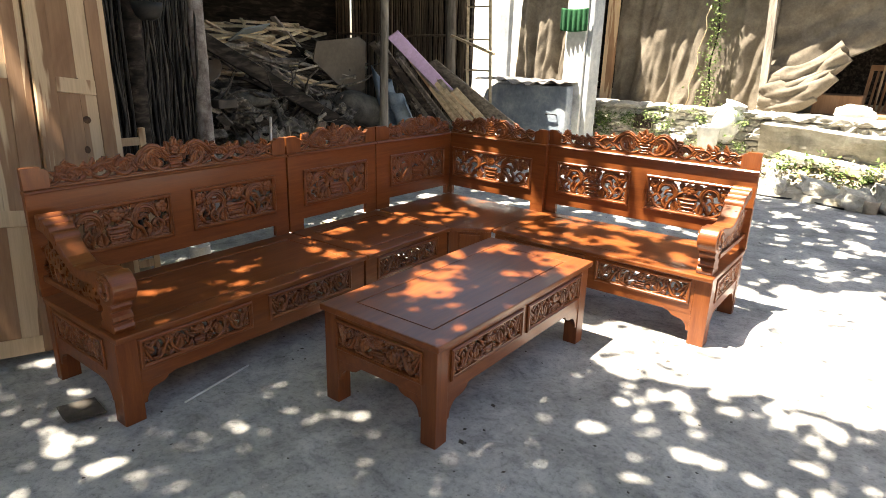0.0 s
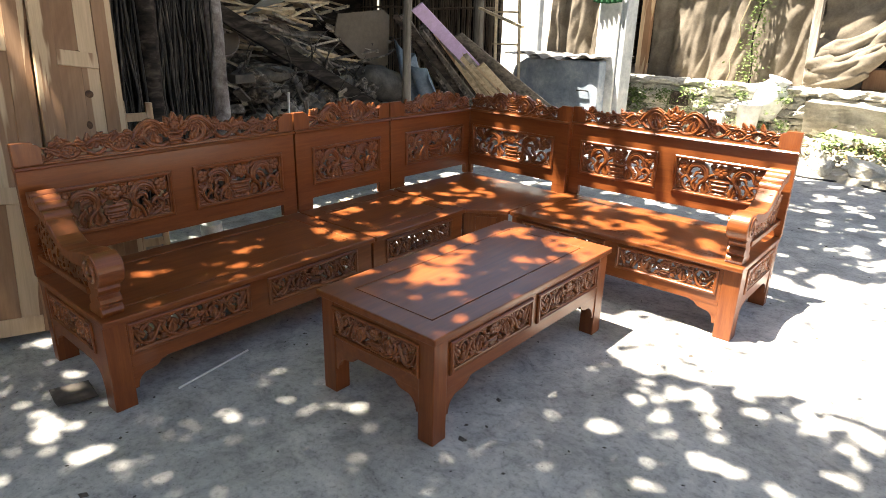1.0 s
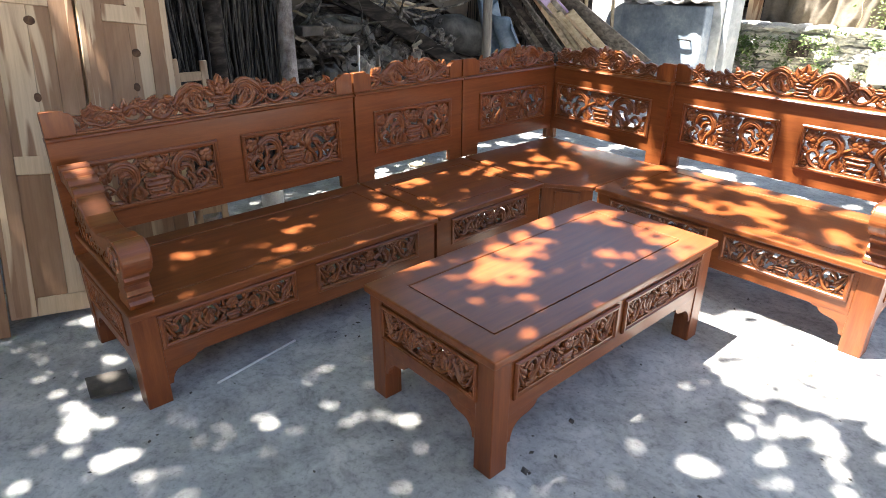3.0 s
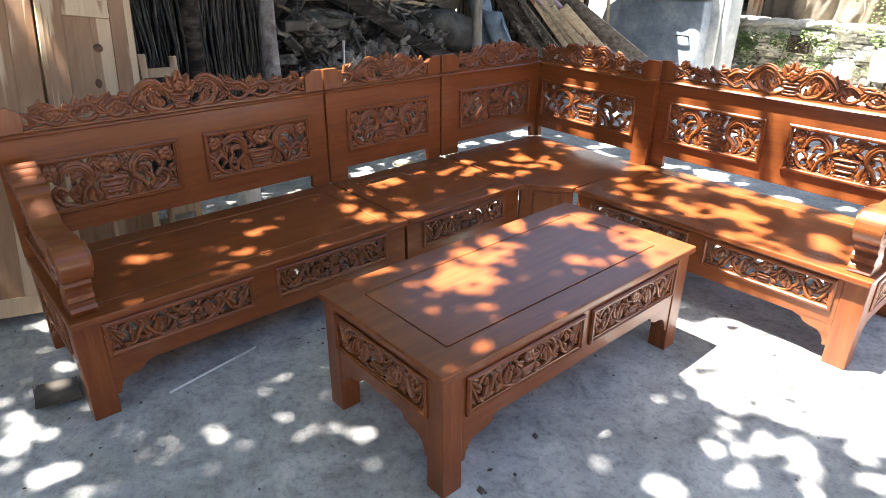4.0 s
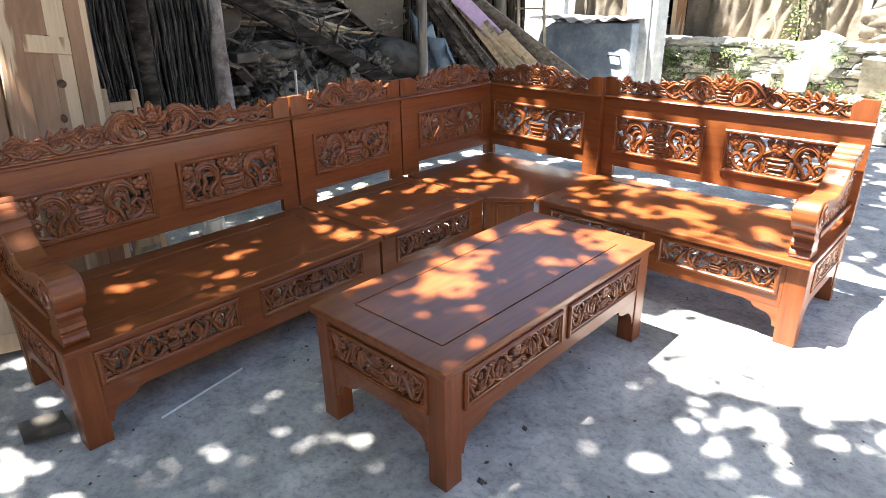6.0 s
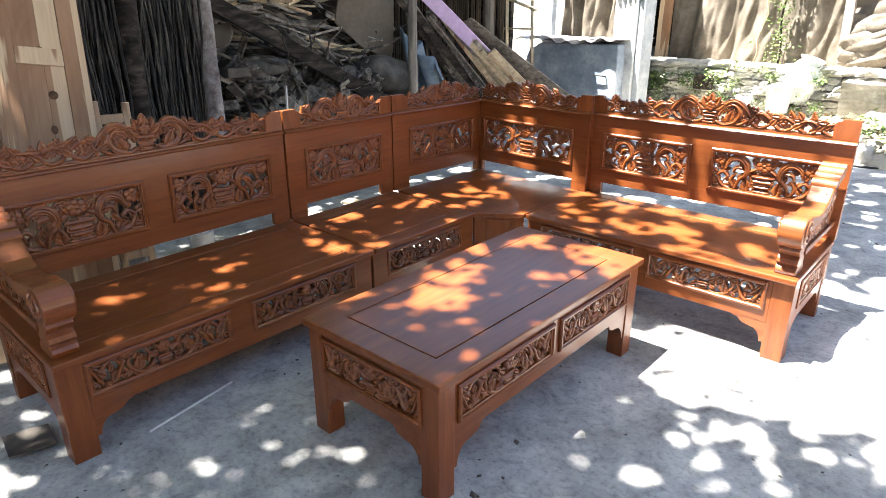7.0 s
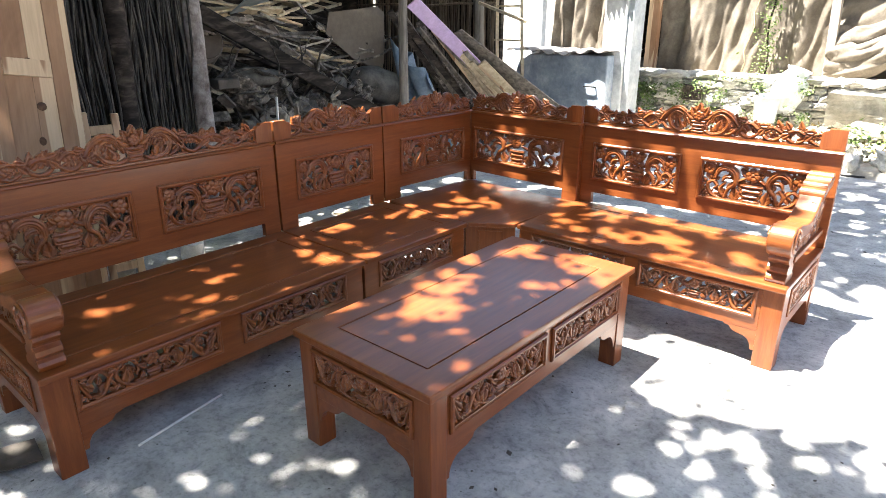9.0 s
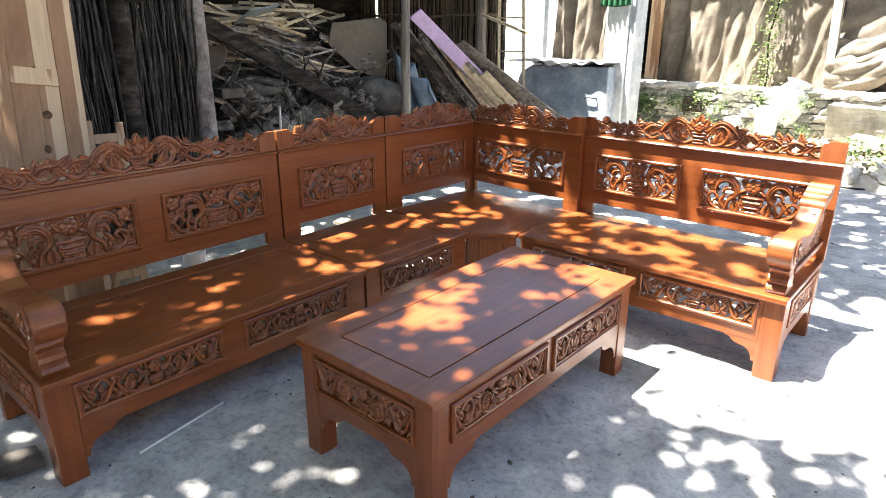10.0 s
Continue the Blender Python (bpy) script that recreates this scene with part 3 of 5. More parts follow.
        while x < half - 0.01:
            a = 90 - 55 * math.sin(x * 31 + seed)
            t = top(x)
            rf.leaf(*at((x, t * 0.50))[0], turn(a), t * rnd.uniform(0.42, 0.54), 0.040 + 0.1 * max(0, t - low), rnd.uniform(0.004, 0.008))
            x += 0.029
        # braid
        for phase in (0, math.pi):
            m = 4 * n + 2
            line = [(start - 0.02 + (span + 0.02) * i / m, top(start + span * i / m) * (0.47 - 0.37 * math.cos(math.pi * n * i / m + phase))) for i in range(m + 1)]
            rf.stroke(at(*line), (0.0075, 0.0085, 0.0075, 0.005), 0.008 if phase else 0.010, 2)
        for i in range(n):
            x = start + span * (i + 0.5) / n
            t = top(x)
            rf.leaf(*at((x - 0.02, t * 0.32))[0], turn(rnd.uniform(10, 70)), 0.052, 0.032, 0.008)
            rf.leaf(*at((x + 0.02, t * 0.86))[0], turn(rnd.uniform(120, 200)), 0.046, 0.03, 0.009)
        # ring scroll round a heart leaf
        rf.leaf(*at((0.60 * p, 0.06 * p))[0], turn(76), 0.46 * p, 0.34 * p, 0.008)
        rf.stroke(at((0.24 * p, 0.12 * p), (0.46 * p, 0.03 * p), (0.80 * p, 0.14 * p), (0.94 * p, 0.42 * p), (0.76 * p, 0.66 * p), (0.50 * p, 0.60 * p), (0.40 * p, 0.40 * p)), (0.007, 0.011, 0.012, 0.011, 0.006), 0.011, 2)
        rf.stroke(at((0.30 * p, 0.30 * p), (0.46 * p, 0.66 * p), (0.74 * p, 0.78 * p), (1.06 * p, 0.60 * p), (1.26 * p, 0.34 * p)), (0.006, 0.012, 0.012, 0.006), 0.010, 2)
        rf.leaf(*at((0.16 * p, 0.50 * p))[0], turn(34), 0.34 * p, 0.26 * p, 0.009)
        rf.leaf(*at((0.10 * p, 0.56 * p))[0], turn(62), 0.36 * p, 0.27 * p, 0.010)
    rf.leaf(0, 0.56 * p, radians(90), 0.43 * p, 0.30 * p, 0.011)
    basket(rf, p, 0.30 * p, 0.86)
    rf.flower(0, 0.58 * p, 0.17 * p, 6, 0.3, 0.013)
    return rf


def carving(rf, name, m, parent, label):
    """Link a carved board under its thing, set in place by m."""
    me = rf.mesh()
    me.transform(m)
    me.materials.append(teak_carved)
    me.name = name
    ob = new(name, me)
    ob.parent = parent
    ob["label"] = label
    return ob


VINES = "openwork carved panel of vines and flowers"


# ---- the sofa: bench units ----
SEAT, DEEP, RAIL, POST = 0.425, 0.687, 0.912, 1.034
APRON, PANEL_Z = 0.178, (0.250, 0.368)


def backrest(u, length, panels, posts, seed, left=True, right=True, y=DEEP):
    """Back of one unit along x, its face at y. panels: x ranges of the carved fields; posts: the end posts' widths."""
    pl, pr = posts
    t = 0.032
    holes = [(a, b, 0.586, 0.804) for a, b in panels] + [(pl, length - pr, SEAT - 0.004, 0.492)]
    part("backboard", plate(0.002, length - 0.002, SEAT - 0.004, RAIL, y, y + t, holes), teak, u, bevel=0.003)
    for k, (a, b) in enumerate(panels):
        part("panel_frame", ring(a - 0.010, b + 0.010, 0.576, 0.814, y - 0.0005), teak, u)
        carving(carve_tall(b - a, 0.218, seed + k), "carved_panel", Matrix.Translation(((a + b) / 2, y + 0.008, 0.695)), u, VINES)
    ledge = extrude(bmesh.new(), [(y - 0.014, RAIL + 0.001), (y - 0.018, RAIL + 0.007), (y - 0.012, RAIL + 0.014), (y, RAIL + 0.018), (y + t, RAIL + 0.018), (y + t, RAIL + 0.001)], 0.0, length, "yz")
    part("ledge_moulding", ledge, teak, u)
    z0 = RAIL + 0.019
    for x0, x1, flip, have in ((0.002, pl, False, left), (length - pr, length - 0.002, True, right)):
        if not have:
            continue
        w = x1 - x0
        prof = [(0, z0), (w, z0), (w, POST - 0.028), (w - 0.012, POST - 0.014), (w - 0.026, POST - 0.012), (w - 0.034, POST), (0.004, POST), (0, POST - 0.004)]
        if flip:
            prof = [(w - a, b) for a, b in prof][::-1]
        part("post_top", extrude(bmesh.new(), [(x0 + a, b) for a, b in prof], y + 0.001, y + t - 0.001, "xz"), teak_upright, u, bevel=0.002)
    c0, c1 = (pl if left else 0.004), (length - pr if right else length - 0.004)
    w = c1 - c0
    part("crest_base", boxed(c0 + 0.001, c1 - 0.001, y + 0.002, y + t - 0.002, z0, z0 + 0.007), teak, u)
    carving(carve_crest(w, 0.094, 0.172 if w > 0.9 else 0.156, seed + 11), "carved_crest", Matrix.Translation(((c0 + c1) / 2, y + 0.012, z0 + 0.006)), u, "openwork carved crest with scrolls and a central flower")


def bracket(u, x, z, y0, y1, hand, size=0.10, axes="xz"):
    """Scalloped corner bracket between a leg and the rail over it."""
    pts = [(0, 0), (0, -size)]
    for k in range(7):
        a = k / 6 * math.pi / 2
        pts.append((size * 0.16 + size * 0.5 * (1 - math.cos(a)), -size + size * 0.62 * math.sin(a)))
    for k in range(1, 5):
        a = k / 4 * math.pi / 2
        pts.append((size * 0.66 + size * 0.55 * math.sin(a), -size * 0.38 + size * 0.26 * (1 - math.cos(a)) + 0.002))
    pts += [(size * 1.5, -0.004), (size * 1.5, 0)]
    pts = [(x + hand * a, z + b) for a, b in pts]
    part("bracket", extrude(bmesh.new(), pts if hand > 0 else pts[::-1], y0, y1, axes), teak, u)


def leg(u, x0, x1, y0, y1, top):
    part("leg", boxed(x0, x1, y0, y1, 0.0, top), teak_upright, u, bevel=0.004)


def apron(u, x0, x1, y0, y1, z0, z1, panels, seed, pz):
    holes = [(a, b, *pz) for a, b in panels]
    part("apron", plate(x0, x1, z0, z1, y0, y1, holes), teak, u, bevel=0.002)
    for k, (a, b) in enumerate(panels):
        part("panel_frame", ring(a - 0.012, b + 0.012, pz[0] - 0.012, pz[1] + 0.012, y0 - 0.0005, 0.02, 0.009), teak, u)
        carving(carve_low(b - a, pz[1] - pz[0], seed + k), "carved_panel", Matrix.Translation(((a + b) / 2, y0 + 0.008, (pz[0] + pz[1]) / 2)), u, VINES)


def bench(name, m, length, panels, aprons, posts, seed, label, arm=0, legs=(True, True)):
    u = thing(name, m, label, "sofa", "carved corner sofa units")
    # seat: mitred frame round a middle board
    z0, z1 = SEAT - 0.028, SEAT
    framed_top(u, 0.001, length - 0.001, -0.012, DEEP - 0.001, z0, z1, 0.105, ("seat_board", "seat_panel"))
    part("seat_support", boxed(0.02, length - 0.02, 0.06, 0.64, z0 - 0.02, z0 - 0.001), teak, u)
    # front
    fy = 0.012
    lw = 0.098
    inner = [lw if legs[0] else 0.004, length - lw if legs[1] else length - 0.004]
    apron(u, inner[0], inner[1], fy + 0.003, fy + 0.028, APRON, z0, aprons, seed + 30, PANEL_Z)
    for k, (x0, x1) in enumerate(((0.006, lw), (length - lw, length - 0.006))):
        if legs[k]:
            leg(u, x0, x1, fy, fy + 0.085, z0)
        leg(u, x0, x1, DEEP - 0.055, DEEP - 0.002, z0)
    if legs[0]:
        bracket(u, lw, APRON, fy + 0.004, fy + 0.026, 1)
    if legs[1]:
        bracket(u, length - lw, APRON, fy + 0.004, fy + 0.026, -1)
    if not legs[0]:
        leg(u, 0.012, 0.06, 0.05, 0.10, z0)
    if not legs[1]:
        leg(u, length - 0.06, length - 0.012, 0.05, 0.10, z0)
    backrest(u, length, panels, posts, seed)
    if arm:
        armrest(u, 0.0 if arm < 0 else length, arm, seed + 50)
    return u


def mirror_pts(pts, hand):
    return pts if hand < 0 else pts[::-1]


def armrest(u, x, hand, seed):
    """Scrolled arm on a bench's end at x; hand -1: the end that x starts from."""
    w0, w1 = (x + 0.014, x + 0.118) if hand < 0 else (x - 0.118, x - 0.014)
    # swept arm with four ribs at its rear and a rolled front
    top, low = [], []
    line = [(0.655, 0.822), (0.60, 0.814), (0.54, 0.794), (0.48, 0.764), (0.43, 0.728), (0.38, 0.690), (0.32, 0.664), (0.25, 0.662), (0.18, 0.676), (0.12, 0.690), (0.07, 0.688)]
    outline = [(a, b) for a, b in line]
    cx, cz, r = 0.055, 0.625, 0.073
    for k in range(27):
        a = radians(100 + k * 8.5)
        outline.append((cx + r * math.cos(a), cz + r * math.sin(a)))
    outline += [(0.135, 0.607), (0.18, 0.616), (0.25, 0.610), (0.32, 0.614), (0.39, 0.644), (0.45, 0.684), (0.52, 0.728), (0.59, 0.754), (0.655, 0.760)]
    part("arm", extrude(bmesh.new(), mirror_pts(outline, hand), w0, w1, "yz"), teak, u, "swept arm with a rolled front", bevel=0.007, segs=3)
    for k in range(4):
        yy = 0.618 - 0.047 * k
        zz = float(np.interp(yy, [a for a, b in line[::-1]], [b for a, b in line[::-1]])) + 0.007
        prof = [(yy + 0.024 * math.cos(t), zz - 0.012 + 0.021 * math.sin(t) + 0.008 * math.cos(t)) for t in [math.pi * q / 8 for q in range(9)]]
        prof = [(yy + 0.023, zz - 0.03)] + prof + [(yy - 0.023, zz - 0.045)]
        part("arm_rib", extrude(bmesh.new(), prof, w0 - 0.003, w1 + 0.003, "yz"), teak, u, "rounded cross rib", bevel=0.002)
    # baluster under the roll
    bal = [(0.035, SEAT), (0.150, SEAT), (0.152, 0.450), (0.140, 0.460), (0.128, 0.468), (0.136, 0.484), (0.132, 0.500), (0.112, 0.512), (0.112, 0.528), (0.128, 0.542), (0.126, 0.582), (0.045, 0.582), (0.038, 0.562), (0.028, 0.542), (0.040, 0.526), (0.052, 0.514), (0.036, 0.500), (0.030, 0.482), (0.046, 0.468), (0.034, 0.458), (0.026, 0.444)]
    part("arm_support", extrude(bmesh.new(), bal, w0 + 0.008, w1 - 0.008, "yz"), teak_upright, u, "stepped turned support", bevel=0.003)
    # roll ends, carved spirals
    for xo, s in ((w0 - 0.001, -1), (w1 + 0.001, 1)):
        bm = bmesh.new()
        vine(bm, curl(0, 0, r * 0.8, 0.5, 1.8, 1, 26), 0.008, 0.006, 0.001)
        bm.transform(Matrix.Translation((xo, cx, cz)) @ Matrix.Rotation(radians(90 if s > 0 else -90), 4, "Z"))
        part("scroll_carving", bm, teak_carved, u)
    # lower rail and openwork between it and the arm
    rx = x + 0.040 if hand < 0 else x - 0.040
    part("arm_rail", boxed(rx - 0.02, rx + 0.02, 0.145, DEEP - 0.001, 0.500, 0.528), teak, u, bevel=0.004)
    def env(t):
        yy = 0.40 - t
        zt = float(np.interp(yy, [0.16, 0.32, 0.39, 0.45, 0.52, 0.59, 0.66], [0.616, 0.614, 0.644, 0.684, 0.728, 0.754, 0.760]))
        return (0.528, zt + 0.002)
    bm = bmesh.new()
    rnd = random.Random(seed)
    for k in range(9):
        yy = 0.18 + 0.052 * k
        zl, zh = env(0.40 - yy)
        hgt = zh - zl
        vine(bm, curl(yy, (zl + zh) / 2, min(0.05, hgt * 0.5), rnd.uniform(0, 6), 1.2, rnd.choice((-1, 1))), 0.009, 0.009)
        for q in range(4):
            carved_leaf(bm, yy, zl + hgt * rnd.random(), rnd.uniform(0, 6.3), hgt * 0.4 + 0.015, 0.03, 0.009)
        vine(bm, [(yy + 0.02 * math.sin(q), zl + hgt * q / 5) for q in range(6)], 0.008, 0.008)
    turn = Matrix.Translation((rx, 0, 0)) @ Matrix.Rotation(radians(90), 4, "Z")
    bm.transform(turn)
    part("arm_carving", bm, teak_carved, u, "openwork carving under the arm")
    # end apron, carved
    ex = x + 0.008 if hand < 0 else x - 0.008
    turn = Matrix.Translation((ex, 0, 0)) @ Matrix.Rotation(radians(90), 4, "Z")
    if hand < 0:
        turn = Matrix.Translation((ex, DEEP, 0)) @ Matrix.Rotation(radians(-90), 4, "Z")
    lo_, hi_ = (0.099, DEEP - 0.057) if hand > 0 else (0.057, DEEP - 0.099)
    bm = plate(lo_, hi_, APRON, SEAT - 0.028, 0.003, 0.026, [(lo_ + 0.04, hi_ - 0.04, *PANEL_Z)])
    bm.transform(turn)
    part("end_apron", bm, teak, u, bevel=0.002)
    bm = ring(lo_ + 0.028, hi_ - 0.028, 0.238, 0.380, 0.0025, 0.02, 0.009)
    bm.transform(turn)
    part("panel_frame", bm, teak, u)
    carving(carve_low(hi_ - lo_ - 0.08, 0.118, seed + 3), "carved_panel", turn @ Matrix.Translation(((lo_ + hi_) / 2, 0.010, 0.309)), u, VINES)
    for s, xx in ((1, lo_), (-1, hi_)):
        size = 0.085
        pts = [(0, 0), (0, -size)] + [(size * 0.2 + size * (1 - math.cos(k / 6 * math.pi / 2)), -size + size * math.sin(k / 6 * math.pi / 2) * 0.96) for k in range(7)] + [(size * 1.3, 0)]
        pts = [(xx + s * a, APRON + b) for a, b in pts]
        bm = extrude(bmesh.new(), pts if s > 0 else pts[::-1], 0.004, 0.024, "xz")
        bm.transform(turn)
        part("bracket", bm, teak, u)


bench("three_seat_bench", pose(0, 0, 0, 0, 0, 90), 1.466, [(0.116, 0.678), (0.816, 1.361)], [(0.114, 0.665), (0.787, 1.343)], (0.118, 0.10), 100,
      "long varnished teak bench with carved back and scrolled arm", arm=-1, legs=(True, False))
bench("single_bench", pose(0, 1.474, 0, 0, 0, 90), 0.80, [(0.132, 0.696)], [(0.112, 0.678)], (0.115, 0.10), 200,
      "narrow varnished teak bench unit with one carved back panel", legs=(False, False))
joined = bench("two_seat_bench", pose(0.246, 2.443, 0, 0, 0, 0), 1.442, [(0.096, 0.636), (0.767, 1.320)], [(0.10, 0.655), (0.757, 1.312)], (0.096, 0.115), 300,
      "long carved teak bench with scrolled arm, in dappled sun", arm=1, legs=(False, True))
# filler added inside the joint so that no light leaks through
part("joint_strip", boxed(-0.012, 0.014, DEEP - 0.015, DEEP - 0.001, SEAT + 0.002, RAIL - 0.001), teak_upright, joined)


def corner_unit(m):
    u = thing("corner_bench", m, "teak corner seat with chamfered front and two carved backs", "sofa", "carved corner sofa units")
    z0, z1 = SEAT - 0.028, SEAT - 0.0015
    L, W = 0.815, 0.225
    pts = [(0.002, -0.01), (0.168, -W - 0.002), (L - 0.001, -W - 0.002), (L - 0.001, DEEP - 0.002), (0.002, DEEP - 0.002)]
    part("seat", extrude(bmesh.new(), pts, z0, z1, "xy"), teak, u, bevel=0.005)
    # chamfered front with its small sunk panel
    a, b = Vector((0.012, 0.016, 0)), Vector((0.186, -W + 0.010, 0))
    d = b - a
    turn = Matrix.Translation(a) @ Matrix.Rotation(math.atan2(d.y, d.x), 4, "Z")
    n = d.length
    bm = plate(0, n, 0.14, z0 - 0.001, 0, 0.02, [(0.075, n - 0.075, 0.222, 0.37)])
    bm.transform(turn)
    part("apron", bm, teak_upright, u, bevel=0.002)
    bm = ring(0.065, n - 0.065, 0.212, 0.38, -0.0005, 0.014, 0.006)
    bm.transform(turn)
    part("panel_frame", bm, teak, u)
    bm = boxed(0.073, n - 0.073, 0.008, 0.018, 0.220, 0.372, m=turn)
    part("plain_panel", bm, teak_upright, u)
    for x, y in ((0.03, 0.0), (0.17, -W + 0.04), (0.03, DEEP - 0.06), (L - 0.07, DEEP - 0.06), (L - 0.07, -W + 0.03)):
        leg(u, x, x + 0.05, y, y + 0.05, z0)
    first = new("first_back")
    first.parent = u
    first.matrix_basis = Matrix.Translation((-0.026, 0, 0))
    backrest(first, L + 0.024, [(0.15, 0.755)], (0.138, 0.038), 410, True, False)
    # the second back stands square to the first
    hold = new("second_back")
    hold.parent = u
    hold.matrix_basis = Matrix.Translation((L - DEEP, DEEP, 0)) @ Matrix.Rotation(radians(-90), 4, "Z")
    t = 0.032
    # box added to close the corner where light came between the backs
    part("corner_post", boxed(L - 0.003, L + t - 0.001, DEEP + 0.001, DEEP + t - 0.001, SEAT - 0.004, RAIL + 0.018), teak_upright, u)
    backrest(hold, DEEP + W, [(0.045, DEEP + W - 0.125)], (0.03, 0.112), 420, False, True)
    return u


corner_unit(pose(0.0, 2.276, 0, 0, 0, 87.5))


# ---- the coffee table ----
def coffee_table(m, width, length, top):
    u = thing("coffee_table", m, "low varnished teak coffee table with carved aprons and stout legs", "table")
    # x along the table, y away from its long front
    z0 = top - 0.030
    framed_top(u, 0, length, 0, width, z0, top, 0.12, ("top_board", "top_panel"))
    part("top_support", boxed(0.03, length - 0.03, 0.03, width - 0.03, z0 - 0.018, z0 - 0.001), teak, u)
    i, lw = 0.016, 0.080
    for x0 in (i, length - i - lw):
        for y0 in (i, width - i - lw):
            leg(u, x0, x0 + lw, y0, y0 + lw, z0)
    pz = (0.295, 0.415)
    a0, a1 = i + lw, length - i - lw
    midx = (a0 + a1) / 2
    for face in (0, 1):
        turn = Matrix.Identity(4) if face == 0 else Matrix.Translation((length, width, 0)) @ Matrix.Rotation(math.pi, 4, "Z")
        holes = [(a0 + 0.027, midx - 0.034), (midx + 0.034, a1 - 0.027)]
        bm = plate(a0, a1, 0.222, z0, i + 0.004, i + 0.028, [(a, b, *pz) for a, b in holes])
        bm.transform(turn)
        part("apron", bm, teak, u, bevel=0.002)
        for k, (a, b) in enumerate(holes):
            bm = ring(a - 0.013, b + 0.013, pz[0] - 0.013, pz[1] + 0.013, i + 0.0035, 0.02, 0.013)
            bm.transform(turn)
            part("panel_frame", bm, teak, u)
            carving(carve_low(b - a, 0.120, 500 + k + face * 7), "carved_panel", turn @ Matrix.Translation(((a + b) / 2, i + 0.010, 0.355)), u, VINES)
        for s, xx in ((1, a0), (-1, a1)):
            pts = bracket_pts(0.115)
            pts = [(xx + s * p, 0.222 + q) for p, q in pts]
            bm = extrude(bmesh.new(), pts if s > 0 else pts[::-1], i + 0.005, i + 0.027, "xz")
            bm.transform(turn)
            part("bracket", bm, teak, u)
    for face in (0, 1):
        turn = Matrix.Translation((0, width, 0)) @ Matrix.Rotation(radians(-90), 4, "Z") if face == 0 else Matrix.Translation((length, 0, 0)) @ Matrix.Rotation(radians(90), 4, "Z")
        b0, b1 = i + lw, width - i - lw
        bm = plate(b0, b1, 0.222, z0, i + 0.004, i + 0.028, [(b0 + 0.006, b1 - 0.006, *pz)])
        bm.transform(turn)
        part("apron", bm, teak, u, bevel=0.002)
        bm = ring(b0 - 0.008, b1 + 0.008, pz[0] - 0.013, pz[1] + 0.013, i - 0.0005, 0.015, 0.010)
        bm.transform(turn)
        part("panel_frame", bm, teak, u)
        carving(carve_low(b1 - b0 - 0.01, 0.120, 530 + face), "carved_panel", turn @ Matrix.Translation(((b0 + b1) / 2, i + 0.010, 0.355)), u, VINES)
        for s, xx in ((1, b0), (-1, b1)):
            pts = [(xx + s * p, 0.222 + q) for p, q in bracket_pts(0.10)]
            bm = extrude(bmesh.new(), pts if s > 0 else pts[::-1], i + 0.005, i + 0.027, "xz")
            bm.transform(turn)
            part("bracket", bm, teak, u)


def bracket_pts(size):
    pts = [(0, 0), (0, -size)]
    pts += [(size * 0.14 + size * 0.55 * (1 - math.cos(k / 6 * math.pi / 2)), -size + size * 0.66 * math.sin(k / 6 * math.pi / 2)) for k in range(7)]
    pts += [(size * 0.69 + size * 0.6 * math.sin(k / 4 * math.pi / 2), -size * 0.34 + size * 0.3 * (1 - math.cos(k / 4 * math.pi / 2))) for k in range(1, 5)]
    return pts + [(size * 1.45, 0)]


coffee_table(pose(1.122, 0.715, 0, 0, 0, 90), 0.685, 1.398, 0.482)


# ---- ground ----
part("ground", boxed(-400, 400, -400, 400, -0.30, -0.02), earth)
tagged(bpy.data.objects["ground"], "dusty bare earth reaching to the horizon", "ground", kind="structure")


def slab_floor():
    bm = bmesh.new()
    rnd = random.Random(4)
    edge = [(-6.5, -7), (6.5, -7), (6.5, 7.0)]
    edge += [(6.5 - 13.0 * k / 40, 7.15 + 0.12 * math.sin(k * 1.7) + rnd.uniform(-0.08, 0.08)) for k in range(1, 41)]
    extrude(bm, edge, -0.1, 0.0, "xy")
    return part("floor", bm, concrete)


tagged(slab_floor(), "worn grey concrete yard floor with dirt specks", "floor", kind="structure")


# unseen walls, added to close the yard and block the bright horizon
yard_wall_brown = rough_mat("plain_brown_wall", (0.12, 0.10, 0.08), (0.17, 0.145, 0.12), (0.22, 0.19, 0.16), 1.5, 0.9, 0.3, 0.01)
for nm, a in (("wall_yard_south", (-7.0, 7.2, -7.5, -7.3, -0.1, 4.2)), ("wall_yard_east", (7.0, 7.2, -7.29, 7.0, -0.1, 4.2))):
    tagged(part(nm, boxed(*a), yard_wall_brown), "unseen brown wall added to close the yard and cut fill light", "wall", kind="structure")


# ---- leaning teak door leaves ----
def door_leaf(origin, width, height, rails, seed, label):
    """An unfinished panelled leaf; its right foot at origin, leaning on what stands behind."""
    rnd = random.Random(seed)
    up = Vector((-0.36, 0.16, 1.0)).normalized()
    side = Vector((0.02, -1.0, 0.0))
    side = (side - side.dot(up) * up).normalized()
    out = side.cross(up).normalized()
    m = Matrix((( -side.x, out.x, up.x, origin[0]), (-side.y, out.y, up.y, origin[1]), (-side.z, out.z, up.z, origin[2]), (0, 0, 0, 1)))
    u = thing("door_leaf", m, label, "door", "unfinished door leaves")
    s = 0.105
    t = 0.036
    for x0, x1, mat in ((-s, 0, raw_heart), (-width, -width + s, raw_teak)):
        part("stile", boxed(x0, x1, -t, 0, 0, height), mat, u, bevel=0.003)
